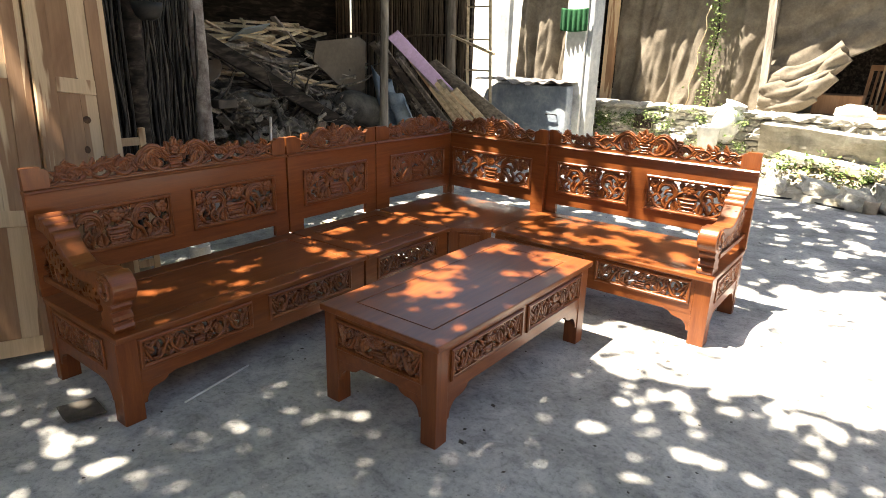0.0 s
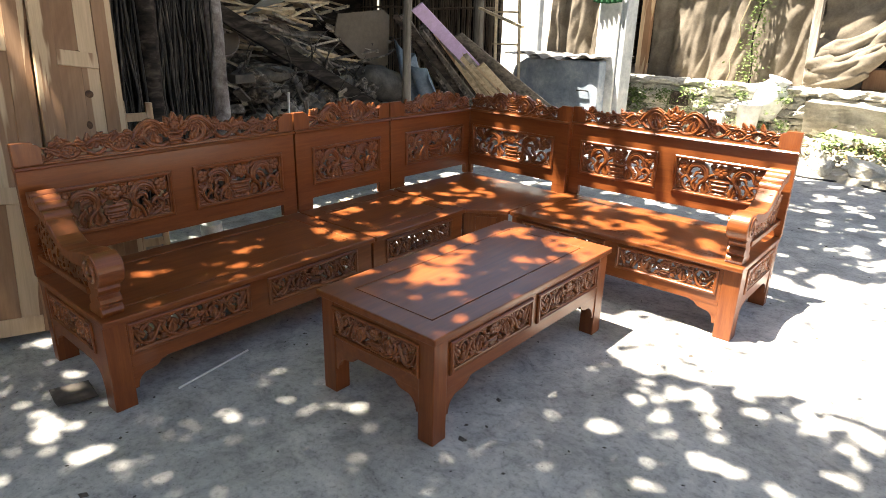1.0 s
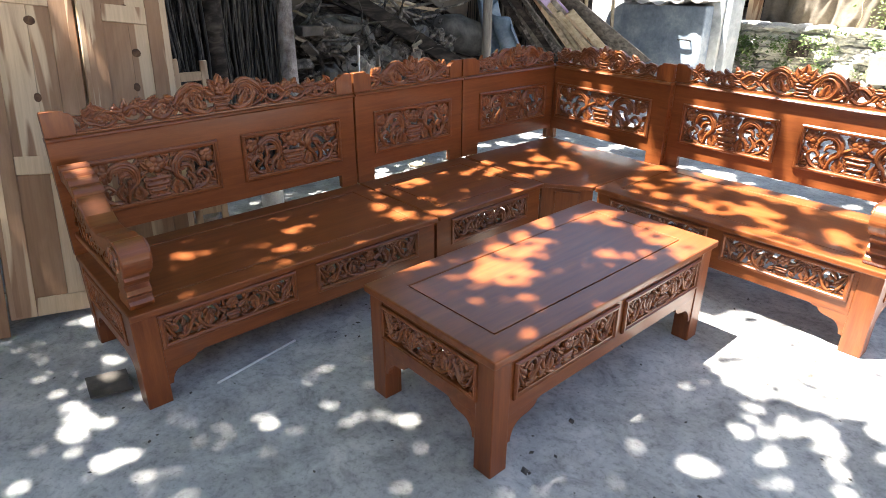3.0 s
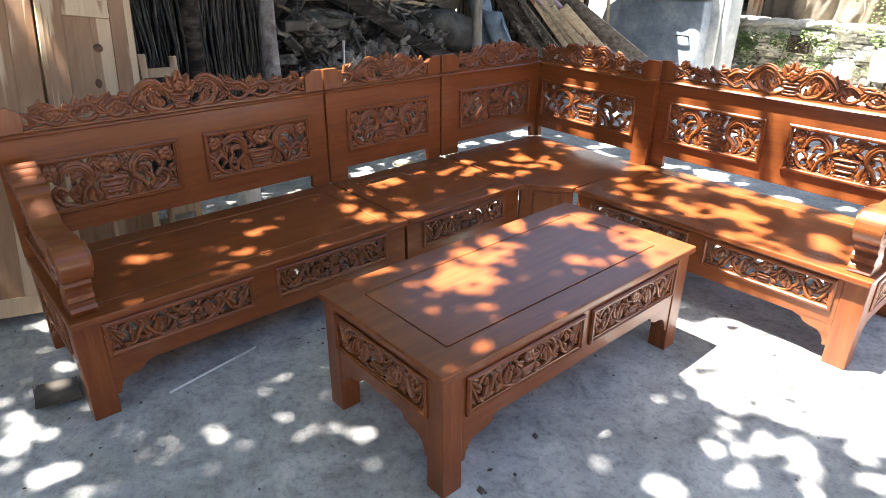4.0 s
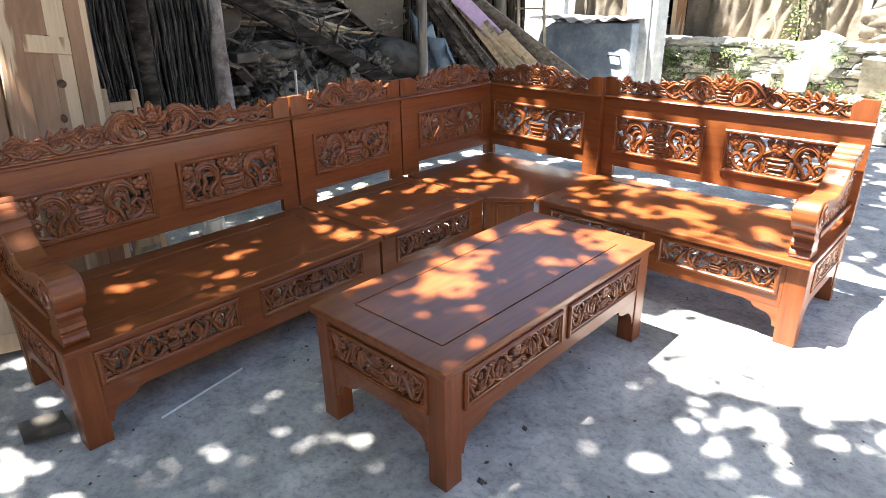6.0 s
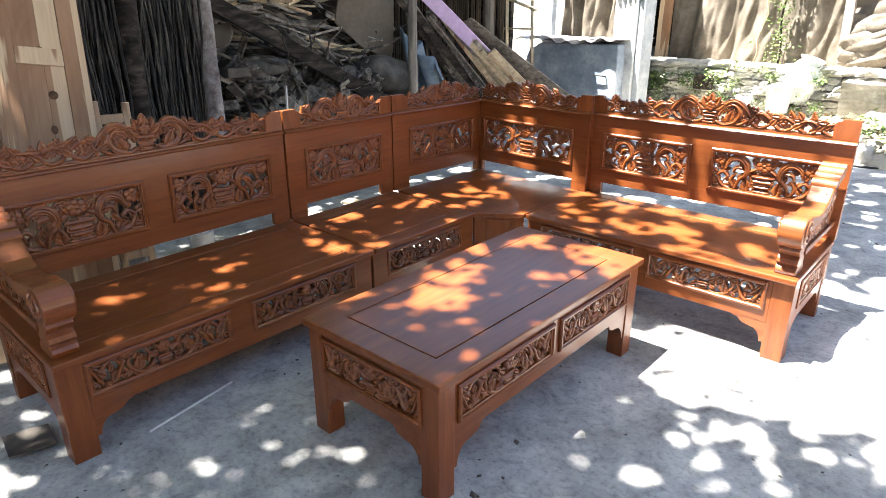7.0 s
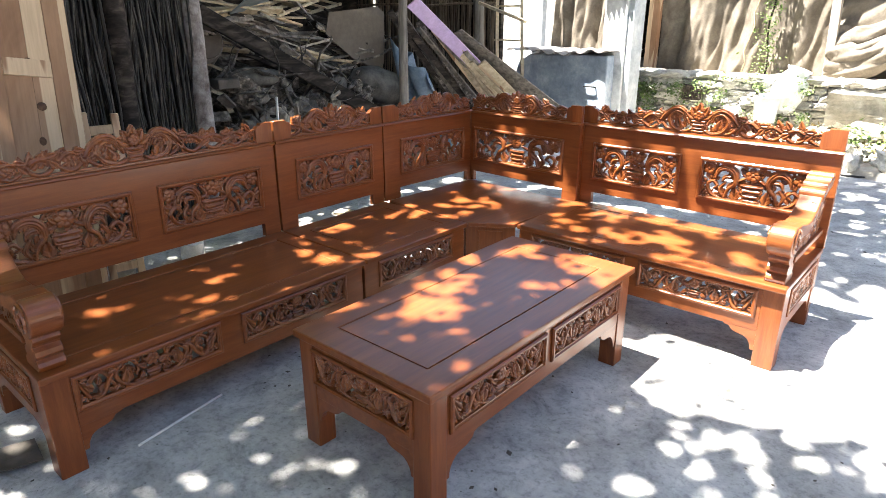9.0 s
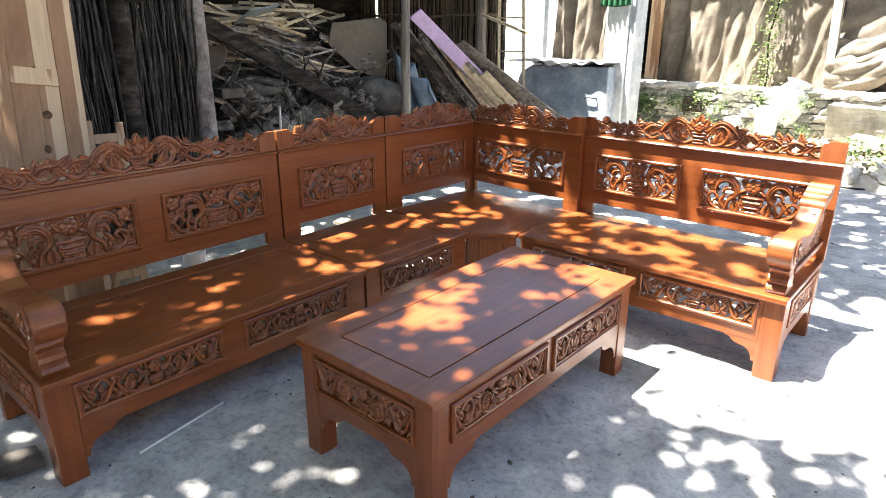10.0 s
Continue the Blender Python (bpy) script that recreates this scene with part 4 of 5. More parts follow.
        part("pale_sapwood", boxed(x0 + (0.072 if x0 == -s else 0.02), x1 - (0.004 if x0 == -s else 0.06), -t - 0.0015, -t + 0.002, 0.01, height - 0.01), raw_pale, u)
    zs = [0.0] + rails + [height - 0.12]
    for z in zs:
        part("rail", boxed(-width + s + 0.001, -s - 0.001, -t + 0.001, -0.001, z, z + 0.085), raw_pale, u, bevel=0.002)
    for a, b in zip(zs, zs[1:]):
        w = width - 2 * s
        cuts = [-width + s, -width + s + w * rnd.uniform(0.4, 0.6), -s]
        for k, (x0, x1) in enumerate(zip(cuts, cuts[1:])):
            part("panel_board", boxed(x0 + 0.001, x1 - 0.0005, -t + 0.010, -0.010, a + 0.0855, b - 0.0005), (raw_pale, raw_teak, raw_heart)[(k + seed + int(a * 3)) % 3], u)
    for k in range(4):
        bm = bmesh.new()
        bmesh.ops.create_uvsphere(bm, u_segments=12, v_segments=6, radius=1)
        px, pz = (-s - (width - 2 * s) * rnd.uniform(0.15, 0.85), rnd.uniform(0.5, height - 0.3)) if k else (-s - (width - 2 * s) * 0.42, 1.02)
        bm.transform(Matrix.Translation((px, -t + 0.0095, pz)) @ Matrix.Diagonal((0.016 + 0.006 * k % 0.01, 0.0012, 0.022, 1)))
        part("knot", bm, knot_wood, u, "dark knot in the board", smooth=True)
    return u


door_leaf((-0.97, 0.60, 0.0), 0.42, 2.2, [0.62, 1.34], 1, "unfinished pale teak door leaf leaning upright, with knots")
door_leaf((-0.99, 0.165, 0.0), 0.44, 2.25, [0.66, 1.45], 2, "unfinished brown and cream teak door leaf leaning upright")
door_leaf((-0.975, -0.29, 0.0), 0.60, 2.15, [0.66, 1.4], 4, "unfinished brown and cream teak door leaf leaning upright")
door_leaf((-1.16, 0.50, 0.0), 0.46, 2.3, [0.7, 1.5], 7, "unfinished teak door leaf standing behind the others")

# hidden wall added behind the leaves; it keeps the western sky off this side
tagged(part("wall_workshop", boxed(-2.06, -1.96, -7.0, 0.84, 0.0, 2.35), dark_wood), "unseen dark wall that the door leaves lean on, added to block skylight", "wall", kind="structure")

# small pale crate leaf behind the doors
cr = thing("wooden_frame", pose(-1.62, 0.86, 0.0, 0, 0, 80), "small pale raw wood frame beside the door leaves", "frame")
for a in ((0, 0.04, 0, 0.03, 0, 1.06), (0.16, 0.20, 0, 0.03, 0, 1.04)):
    part("upright", boxed(*a), raw_pale, cr, bevel=0.002)
for z in (0.1, 0.55, 0.93):
    part("cross_piece", boxed(0.0405, 0.1595, 0.002, 0.028, z, z + 0.05), raw_pale, cr, bevel=0.002)


# ---- shed: posts, reed screens, roof ----
def pole(name, pts, r, mat, label, cat="post", kind=""):
    bm = tube(bmesh.new(), pts, r, 14)
    rnd = random.Random(len(pts))
    for v in bm.verts:
        v.co += Vector((rnd.uniform(-1, 1), rnd.uniform(-1, 1), 0)) * 0.004
    ob = part(name, bm, mat, None, smooth=True)
    return tagged(ob, label, cat, kind=kind)


pole("shed_post", [(-2.70, 2.19, -0.05 + 0.29 * k) for k in range(11)], [0.075 - 0.0012 * k for k in range(11)], bark, "round weathered shed post with peeling bark")
pole("shed_post", [(-2.50 + 0.003 * k, 4.31, -0.05 + 0.29 * k) for k in range(11)], [0.048 - 0.0007 * k for k in range(11)], grey_wood, "slim grey wooden shed post")
pole("shed_post", [(-3.10 - 0.01 * k, 6.4, -0.05 + 0.29 * k) for k in range(11)], [0.075 - 0.001 * k for k in range(11)], grey_wood, "weathered round shed post at the bamboo screen")
pole("shed_post", [(-2.50 + 0.004 * k, 1.46 + 0.006 * k, -0.05 + 0.29 * k) for k in range(11)], [0.085] * 11, dark_wood, "dark round post in the reed screen")


def screen(name, a, b, height, n, r, mat, label, seed, ties, lean=0.02, gap=1.0):
    """A screen of upright sticks tied to cross poles, from a to b."""
    rnd = random.Random(seed)
    a, b = Vector(a), Vector(b)
    along = (b - a)
    out = Vector((along.y, -along.x, 0)).normalized()
    u = thing(name, Matrix.Translation(a), label, "screen")
    me_list = []
    for k in range(6):
        bm = bmesh.new()
        rr = r * (0.7 + 0.12 * k)
        z, pts, rad = 0.0, [], []
        while z < height:
            pts.append((rnd.uniform(-1, 1) * lean, rnd.uniform(-1, 1) * lean, z))
            rad.append(rr * rnd.uniform(0.8, 1.1))
            z += 0.33
        tube(bm, pts, rad, 5)
        ob = part("stick", bm, mat, u, smooth=True)
        me_list.append(ob)
    for i in range(n):
        o = me_list[i % 6] if i < 6 else new("stick", me_list[i % 6].data)
        o.parent = u
        f = (i + rnd.uniform(-0.4, 0.4)) / n
        p = along * f + out * rnd.uniform(-0.03, 0.03)
        o.matrix_basis = Matrix.Translation((p.x, p.y, 0)) @ Matrix.Rotation(rnd.uniform(0, 6.3), 4, "Z") @ Matrix.Rotation(rnd.gauss(0, lean), 4, "X")
    for z in ties:
        bm = tube(bmesh.new(), [Vector((0, 0, z)) + out * 0.05 + along * f + Vector((0, 0, 0.02 * math.sin(9 * f))) for f in (0, 0.25, 0.5, 0.75, 1)], 0.018, 6)
        part("cross_pole", bm, mat, u, smooth=True)
    return u


screen("reed_screen", (-2.32, 1.02, 0), (-2.78, 2.20, 0), 2.5, 120, 0.011, reed, "screen of upright reeds, coloured dark for the shed's shade", 3, (0.35, 2.3), 0.030)
screen("reed_screen", (-2.62, 0.4, 0), (-2.92, 2.2, 0), 2.5, 110, 0.013, reed, "reed screen behind the first, coloured dark for the shed's shade", 5, (0.4, 2.3), 0.012)
screen("bamboo_screen", (-5.6, 6.55, 0), (-3.15, 6.85, 0), 2.6, 105, 0.013, bamboo, "brown screen of split bamboo canes", 8, (0.6, 1.72, 2.4), 0.006)

# back and side walls of dark boards, added with an unseen roof to darken the shed
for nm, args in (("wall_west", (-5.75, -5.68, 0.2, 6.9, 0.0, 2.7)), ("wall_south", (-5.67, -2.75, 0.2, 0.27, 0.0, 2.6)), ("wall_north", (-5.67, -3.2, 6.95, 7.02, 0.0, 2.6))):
    tagged(part(nm, boxed(*args), dark_wood), "dark old board wall added to close the shed and keep it dim", "wall", kind="structure")
bm = bmesh.new()
for k in range(60):
    y0, y1 = 0.0 + k * 0.12, 0.12 + k * 0.12
    zz = 0.02 * (k % 2)
    v = [bm.verts.new(p) for p in ((-6.1, y0, 2.86 + zz), (-2.58, y0, 2.50 + zz), (-2.58, y1, 2.52 - zz), (-6.1, y1, 2.88 - zz))]
    bm.faces.new(v)
roof = part("added_shed_roof", bm, zinc)
roof.modifiers.new("thick", "SOLIDIFY").thickness = 0.012
tagged(roof, "unseen corrugated zinc roof added to shade the shed", "roof", kind="structure")

# black pot hung high on the reeds
hp = thing("hanging_basin", pose(-2.42, 1.60, 1.72), "black rubber basin hung on the reed screen", "basin")
part("bowl", lathe(bmesh.new(), [(0.06, 0.0), (0.10, 0.025), (0.125, 0.08), (0.128, 0.13), (0.12, 0.13), (0.09, 0.04)], 20), rubber, hp, smooth=True)
part("hanger", tube(bmesh.new(), [(0, 0, 0.1), (-0.02, 0, 0.4), (0, 0, 0.75)], 0.006, 6), rubber, hp)


# ---- the scrap heap in the shed ----
def one(name, bm, mat, label, cat, smooth=False, bevel=0.0, group="", kind=""):
    return tagged(part(name, bm, mat, None, "", bevel, smooth), label, cat, group, kind)


def heap(name, x0, x1, y0, y1, height, seed, mat, label):
    """A mound that fills the shed under the loose pieces."""
    bm = bmesh.new()
    nx, ny = 18, 26
    g = [[bm.verts.new((x0 + (x1 - x0) * i / nx, y0 + (y1 - y0) * j / ny, max(0.0, height(i / nx, j / ny) + 0.10 * noise.fractal(Vector((i * 0.5, j * 0.5, seed)), 1, 2, 4)))) for j in range(ny + 1)] for i in range(nx + 1)]
    for i in range(nx):
        for j in range(ny):
            bm.faces.new((g[i][j], g[i + 1][j], g[i + 1][j + 1], g[i][j + 1]))
    return one(name, bm, mat, label, "heap", kind="stuff")


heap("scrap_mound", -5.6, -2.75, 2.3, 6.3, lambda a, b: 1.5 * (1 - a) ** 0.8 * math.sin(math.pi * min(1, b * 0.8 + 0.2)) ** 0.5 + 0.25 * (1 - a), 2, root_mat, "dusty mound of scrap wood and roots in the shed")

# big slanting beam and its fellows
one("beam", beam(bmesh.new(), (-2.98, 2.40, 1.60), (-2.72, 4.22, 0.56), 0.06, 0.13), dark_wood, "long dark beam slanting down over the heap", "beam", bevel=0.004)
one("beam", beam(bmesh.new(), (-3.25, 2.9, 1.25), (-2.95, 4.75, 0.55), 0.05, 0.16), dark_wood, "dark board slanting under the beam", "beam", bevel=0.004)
# hardboard sheet
hb = [(3.84, 1.60), (4.5, 1.66), (4.60, 1.60), (4.57, 1.07), (4.50, 1.03), (4.38, 1.05), (4.12, 1.15), (3.78, 1.40)]
one("hardboard_sheet", extrude(bmesh.new(), hb, -3.06, -3.045, "yz"), hardboard, "brown hardboard sheet with a cut rounded edge", "sheet")
# grey bulging sack under the sheet
bm = bmesh.new()
bmesh.ops.create_uvsphere(bm, u_segments=24, v_segments=14, radius=1)
for v in bm.verts:
    v.co += v.co.normalized() * 0.12 * noise.noise(v.co * 2.2)
bm.transform(Matrix.Translation((-2.98, 4.45, 0.84)) @ Matrix.Rotation(radians(-20), 4, "X") @ Matrix.Diagonal((0.22, 0.42, 0.19, 1)))
one("sack", bm, sack_mat, "grey stuffed sack slumped on the scrap heap", "sack", True)
bm = bmesh.new()
bmesh.ops.create_uvsphere(bm, u_segments=24, v_segments=14, radius=1)
for v in bm.verts:
    v.co += v.co.normalized() * 0.2 * noise.noise(v.co * 3.0)
bm.transform(Matrix.Translation((-3.0, 2.85, 1.04)) @ Matrix.Diagonal((0.2, 0.34, 0.085, 1)))
one("sack", bm, sack_mat, "dusty grey sack lying over roots", "sack", True)
# round log end
log = thing("log", pose(-3.12, 2.50, 1.36, 0, 72, -20), "sawn log with its pale round end showing", "log")
part("log_body", tube(bmesh.new(), [(0, 0, -0.9), (0, 0, -0.02), (0, 0, 0)], [0.15, 0.165, 0.16], 22), bark, log, smooth=False)
part("sawn_end", tube(bmesh.new(), [(0, 0, 0.001), (0, 0, 0.012)], [0.156, 0.15], 22), hardboard, log, "pale sawn end")
# grey blue sheet and pale frames on the top of the heap
one("sheet_offcut", beam(bmesh.new(), (-3.02, 2.80, 1.64), (-3.08, 3.16, 1.70), 0.26, 0.012, -0.45), blue_sheet, "grey-blue board offcut on top of the scrap", "board")
rnd = random.Random(21)
for k in range(5):
    y0 = 2.62 + 0.36 * k
    u = thing("stick_frame", pose(-3.25 + rnd.uniform(-0.2, 0.1), y0, 1.62 + rnd.uniform(0, 0.12), rnd.uniform(-10, 14), rnd.uniform(-14, 14), 90 + rnd.uniform(-25, 25)), "pale broken stick frame thrown on the scrap heap", "frame", "stick frames on the heap")
    L_, W_ = rnd.uniform(0.6, 1.0), rnd.uniform(0.22, 0.34)
    for yy in (0, W_):
        part("long_stick", beam(bmesh.new(), (-L_ / 2, yy, 0), (L_ / 2, yy + rnd.uniform(-0.03, 0.03), 0.02), 0.03, 0.024), stick_wood, u)
    for q in range(3):
        xx = -L_ / 2 + 0.08 + q * (L_ - 0.16) / 2
        part("cross_stick", beam(bmesh.new(), (xx, -0.02, 0.026), (xx + 0.03, W_ + 0.02, 0.026), 0.026, 0.02), stick_wood, u)
# offcut planks in the heap
for k in range(85):
    y, z = rnd.uniform(2.45, 4.5), 0
    z = rnd.uniform(1.10, 1.62)
    x = -3.08 - rnd.uniform(0, 0.25)
    a = rnd.gauss(-0.22, 0.22)
    L_ = rnd.uniform(0.3, 0.95)
    d = Vector((rnd.uniform(-0.35, 0.35), math.cos(a), math.sin(a))) * L_ / 2
    c = Vector((x, y, z - 0.10 * (y - 3.3)))
    one("offcut", beam(bmesh.new(), c - d, c + d, rnd.uniform(0.015, 0.085), rnd.uniform(0.010, 0.028), rnd.uniform(-0.6, 0.6)), rnd.choice((grey_wood, grey_wood, stick_wood, dark_wood)), "dusty wooden offcut in the scrap heap", "offcut", group="offcuts in the heap")
# roots and chips on the lower heap
for k in range(80):
    y, z = rnd.uniform(2.3, 4.1), rnd.uniform(0.5, 1.15)
    x = -2.82 - rnd.uniform(0, 0.25)
    pts = [Vector((x, y, z))]
    d = Vector((rnd.uniform(-0.3, 0.5), rnd.uniform(-1, 1), rnd.uniform(-0.9, 0.9))).normalized()
    for q in range(6):
        d = (d + Vector((rnd.uniform(-1, 1), rnd.uniform(-1, 1), rnd.uniform(-1, 1))) * 0.45).normalized()
        pts.append(pts[-1] + d * 0.075)
    w = rnd.uniform(0.005, 0.035) ** 1.0 * rnd.uniform(0.4, 1)
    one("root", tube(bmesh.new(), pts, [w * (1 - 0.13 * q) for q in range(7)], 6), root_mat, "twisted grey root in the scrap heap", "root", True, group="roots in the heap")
for k in range(40):
    c = Vector((-2.8 - rnd.uniform(0, 0.3), rnd.uniform(2.3, 4.3), rnd.uniform(0.5, 1.0)))
    d = Vector((rnd.uniform(-0.4, 0.4), rnd.uniform(-1, 1), rnd.uniform(-1, 1))).normalized() * rnd.uniform(0.06, 0.2)
    one("offcut", beam(bmesh.new(), c - d, c + d, rnd.uniform(0.03, 0.14), rnd.uniform(0.01, 0.04), rnd.uniform(-1, 1)), rnd.choice((grey_wood, dark_wood, dark_wood, root_mat)), "dark wooden chip among roots", "offcut", group="offcuts in the heap")
for k in range(34):
    bm = bmesh.new()
    bmesh.ops.create_icosphere(bm, subdivisions=3, radius=1)
    for v in bm.verts:
        p = v.co.normalized()
        v.co = p * (0.8 + 0.55 * noise.noise(p * 1.5 + Vector((k, 0, 0))) + 0.30 * abs(noise.noise(p * 4.2 + Vector((0, k, 0)))))
    f = k / 33
    y, z = 2.36 + 1.9 * f + rnd.uniform(-0.12, 0.12), rnd.uniform(0.5, 1.06 - 0.16 * f)
    s = rnd.uniform(0.07, 0.17)
    bm.transform(pose(-2.86 - 0.22 * rnd.random(), y, z, rnd.uniform(-70, 70), rnd.uniform(-50, 50), rnd.uniform(0, 180)) @ Matrix.Diagonal((s, s * rnd.uniform(0.7, 1.5), s * rnd.uniform(0.5, 0.9), 1)))
    one("stump", bm, (root_mat, sack_mat, root_mat, grey_wood)[k % 4], "gnarled dusty grey stump in the scrap heap", "stump", group="stumps in the heap")
one("tin_box", boxed(-2.86, -2.72, 2.36, 2.56, 0.99, 1.07), card, "small brown tin box on the heap", "box", bevel=0.008)
one("stake", beam(bmesh.new(), (-2.60, 2.80, 0.0), (-2.60, 2.83, 0.90), 0.022, 0.012), white_plastic, "thin white stake standing before the scrap", "stake")
one("stake", beam(bmesh.new(), (-2.60, 3.12, 0.0), (-2.60, 3.03, 0.80), 0.05, 0.014), grey_wood, "short grey board standing before the scrap", "stake")

# boards leaning by the slim post
rnd = random.Random(77)
for k in range(17):
    f = k / 16
    top = Vector((-2.86 + 0.46 * f + rnd.uniform(-0.03, 0.03), 4.50 + 1.02 * f + rnd.uniform(-0.05, 0.05), 1.64 - 0.60 * f + rnd.uniform(-0.05, 0.05)))
    foot = Vector((-3.10 + 0.98 * f + rnd.uniform(-0.04, 0.04), 6.45 + 0.5 * f + rnd.uniform(-0.15, 0.15), 0.0))
    mat = (dark_wood, root_mat, grey_wood)[k % 3] if k < 7 else (stick_wood, grey_wood, stick_wood, raw_pale)[k % 4]
    one("leaning_board", beam(bmesh.new(), foot, top, rnd.uniform(0.045, 0.085), rnd.uniform(0.014, 0.026), rnd.uniform(0.2, 1.1)), mat, "old thin board leaning in a row by the shed post", "board", bevel=0.002, group="leaning boards")
one("lilac_board", beam(bmesh.new(), (-2.52, 5.55, 1.02), (-2.55, 4.52, 1.70), 0.15, 0.018, 0.75), lilac, "lilac painted board with a rounded end on the leaning boards", "board", bevel=0.007)
one("plywood_sheet", beam(bmesh.new(), (-2.1, 6.6, 0.45), (-2.66, 5.3, 1.38), 0.30, 0.01, 0.4), grey_wood, "brown plywood sheet behind the leaning boards", "sheet")


def cloth(w, h, nu, nv, f):
    bm = bmesh.new()
    g = [[bm.verts.new(f(i / nu, j / nv)) for j in range(nv + 1)] for i in range(nu + 1)]
    for i in range(nu):
        for j in range(nv):
            bm.faces.new((g[i][j], g[i + 1][j], g[i + 1][j + 1], g[i][j + 1]))
    return bm


def thick(ob, t=0.006):
    md = ob.modifiers.new("thick", "SOLIDIFY")
    md.thickness = t
    return ob


thick(one("tarp", cloth(1, 1, 30, 24, lambda u, v: Vector((-2.80 + 0.52 * u - 0.16 * v + 0.03 * math.sin(u * 21 + v * 5), 4.62 + 0.08 * math.sin(u * 13 + v * 3) + 0.3 * (1 - v) * u, 0.2 + 1.15 * v * (1 - 0.35 * u) + 0.02 * math.sin(u * 17)))), tarp_mat, "faded blue tarpaulin draped in folds by the post", "tarpaulin", True))

# ladder by the bamboo screen
ld = thing("ladder", pose(0, 0, 0), "rough pale wooden ladder leaning at the shed corner", "ladder")
part("rail", beam(bmesh.new(), (-2.70, 6.25, 0.0), (-2.92, 6.45, 2.35), 0.035, 0.03), stick_wood, ld)
part("rail", beam(bmesh.new(), (-2.30, 6.25, 0.0), (-2.56, 6.45, 2.35), 0.035, 0.03), stick_wood, ld)
for k, z in enumerate((0.45, 0.85, 1.28, 1.68, 2.1)):
    part("rung", beam(bmesh.new(), (-2.74 - 0.093 * (z), 6.25 + 0.085 * z, z), (-2.30 - 0.11 * (z), 6.25 + 0.085 * z, z), 0.03, 0.022), stick_wood, ld)
one("plank", beam(bmesh.new(), (-2.95, 6.15, 1.72), (-2.22, 6.1, 1.50), 0.05, 0.03), stick_wood, "pale plank jutting out through the ladder", "plank")


# ---- cement tank, pillar, far posts ----
tank = thing("cement_tank", pose(-2.5, 7.75, 0), "grey cement water tank with a battered zinc lid", "tank")
bm = bmesh.new()
rnd = random.Random(9)
extrude(bm, [(-0.92, 0.0), (0.72, 0.0), (0.70, 1.08), (-0.52, 1.06), (-0.70, 0.95), (-0.82, 0.6)], -0.35, 0.45, "xz")
part("tank_body", bm, tank_cement, tank, bevel=0.02)
lid = cloth(1, 1, 46, 6, lambda u, v: Vector((-0.85 + 1.62 * u, -0.45 + 1.0 * v, 1.11 + 0.022 * math.sin(u * 40) + 0.03 * math.sin(u * 9) * (1 - v))))
thick(part("lid", lid, zinc, tank, "rusty corrugated zinc lid"), 0.008)
hd = thing("tank_handle", pose(-2.02, 7.395, 0.66), "bent dark iron handle on the cement tank", "handle")
part("bar", tube(bmesh.new(), [(-0.08, 0.012, 0), (-0.08, -0.03, 0.012), (0.0, -0.035, 0.018), (0.08, -0.03, 0.012), (0.08, 0.012, 0)], 0.009, 8), rubber, hd, smooth=True)

pl = thing("pillar", pose(-1.80, 7.75, 0, 0, 0, -6), "square whitewashed cement pillar with grey stains", "pillar")
part("shaft", boxed(-0.19, 0.15, -0.16, 0.16, 0, 3.2), plaster, pl, bevel=0.015)
part("grey_side", boxed(0.153, 0.24, -0.13, 0.13, 0, 3.2), grey_plaster, pl, bevel=0.01)
gc = cloth(1, 1, 40, 14, lambda u, v: Vector((-2.06 + 0.42 * u, 7.53 + 0.02 * math.sin(u * 34) * (1 - 0.5 * v), 1.84 + 0.30 * v - 0.02 * math.sin(u * 3.1))))
thick(one("green_cloth", gc, green_cloth, "small pleated green cloth hung on the pillar", "cloth", True), 0.004)
one("post", boxed(-3.36, -3.18, 7.95, 8.07, 0, 3.2), grey_plaster, "pale grey square post beside the curtain", "post", bevel=0.01)
one("post", boxed(-2.02, -1.86, 9.0, 9.12, 0, 3.2), raw_pale, "pale wooden post beside the curtain", "post", bevel=0.008)
one("post", beam(bmesh.new(), (0.44, 9.05, 0.8), (0.33, 9.05, 3.2), 0.115, 0.10), grey_wood, "grey wooden post between the burlap curtains", "post", bevel=0.006)
# white backdrop added to fill the bright gap beyond the tank
one("white_backdrop", boxed(-9, -2.2, 13.0, 13.2, -0.1, 4.0), white_wall, "white wall added as bright backdrop far behind the tank", "wall", kind="structure")


# ---- burlap curtains ----
def curtain(x0, x1, y, z0, z1, seed, label, folds=7):
    def f(u, v):
        x = x0 + (x1 - x0) * u
        low = 1 - v
        fold = math.sin(u * folds * 3.1 + seed + 1.2 * math.sin(v * 3 + seed))
        crease = 1 - 2 * abs(noise.noise(Vector((x * 5.2 - 2.4 * v, v * 2.2, seed))))
        yy = y - low ** 1.3 * (0.12 * (0.5 + 0.5 * fold) + 0.045 * math.sin(u * folds * 7 + 2 * seed + 3 * v)) - 0.045 * crease * (0.25 + low) - 0.03 * noise.noise(Vector((x * 13 - 5 * v, v * 9, seed)))
        return Vector((x, yy, z0 + (z1 - z0) * v + 0.02 * math.sin(u * 15 + seed)))
    return thick(one("burlap_curtain", cloth(1, 1, 130, 60, f), burlap, label, "curtain", True, group="burlap curtains"), 0.006)


curtain(-3.20, -2.02, 8.4, 0.9, 3.2, 1.0, "brown burlap sacking curtain hung between posts", 5)
curtain(-1.88, 0.42, 9.25, 0.78, 3.2, 2.0, "wide brown burlap curtain billowing at its foot", 7)


def swept(u, v):
    """The upper sheet; its lower edge climbs away from the post."""
    x = 0.42 + 3.4 * u
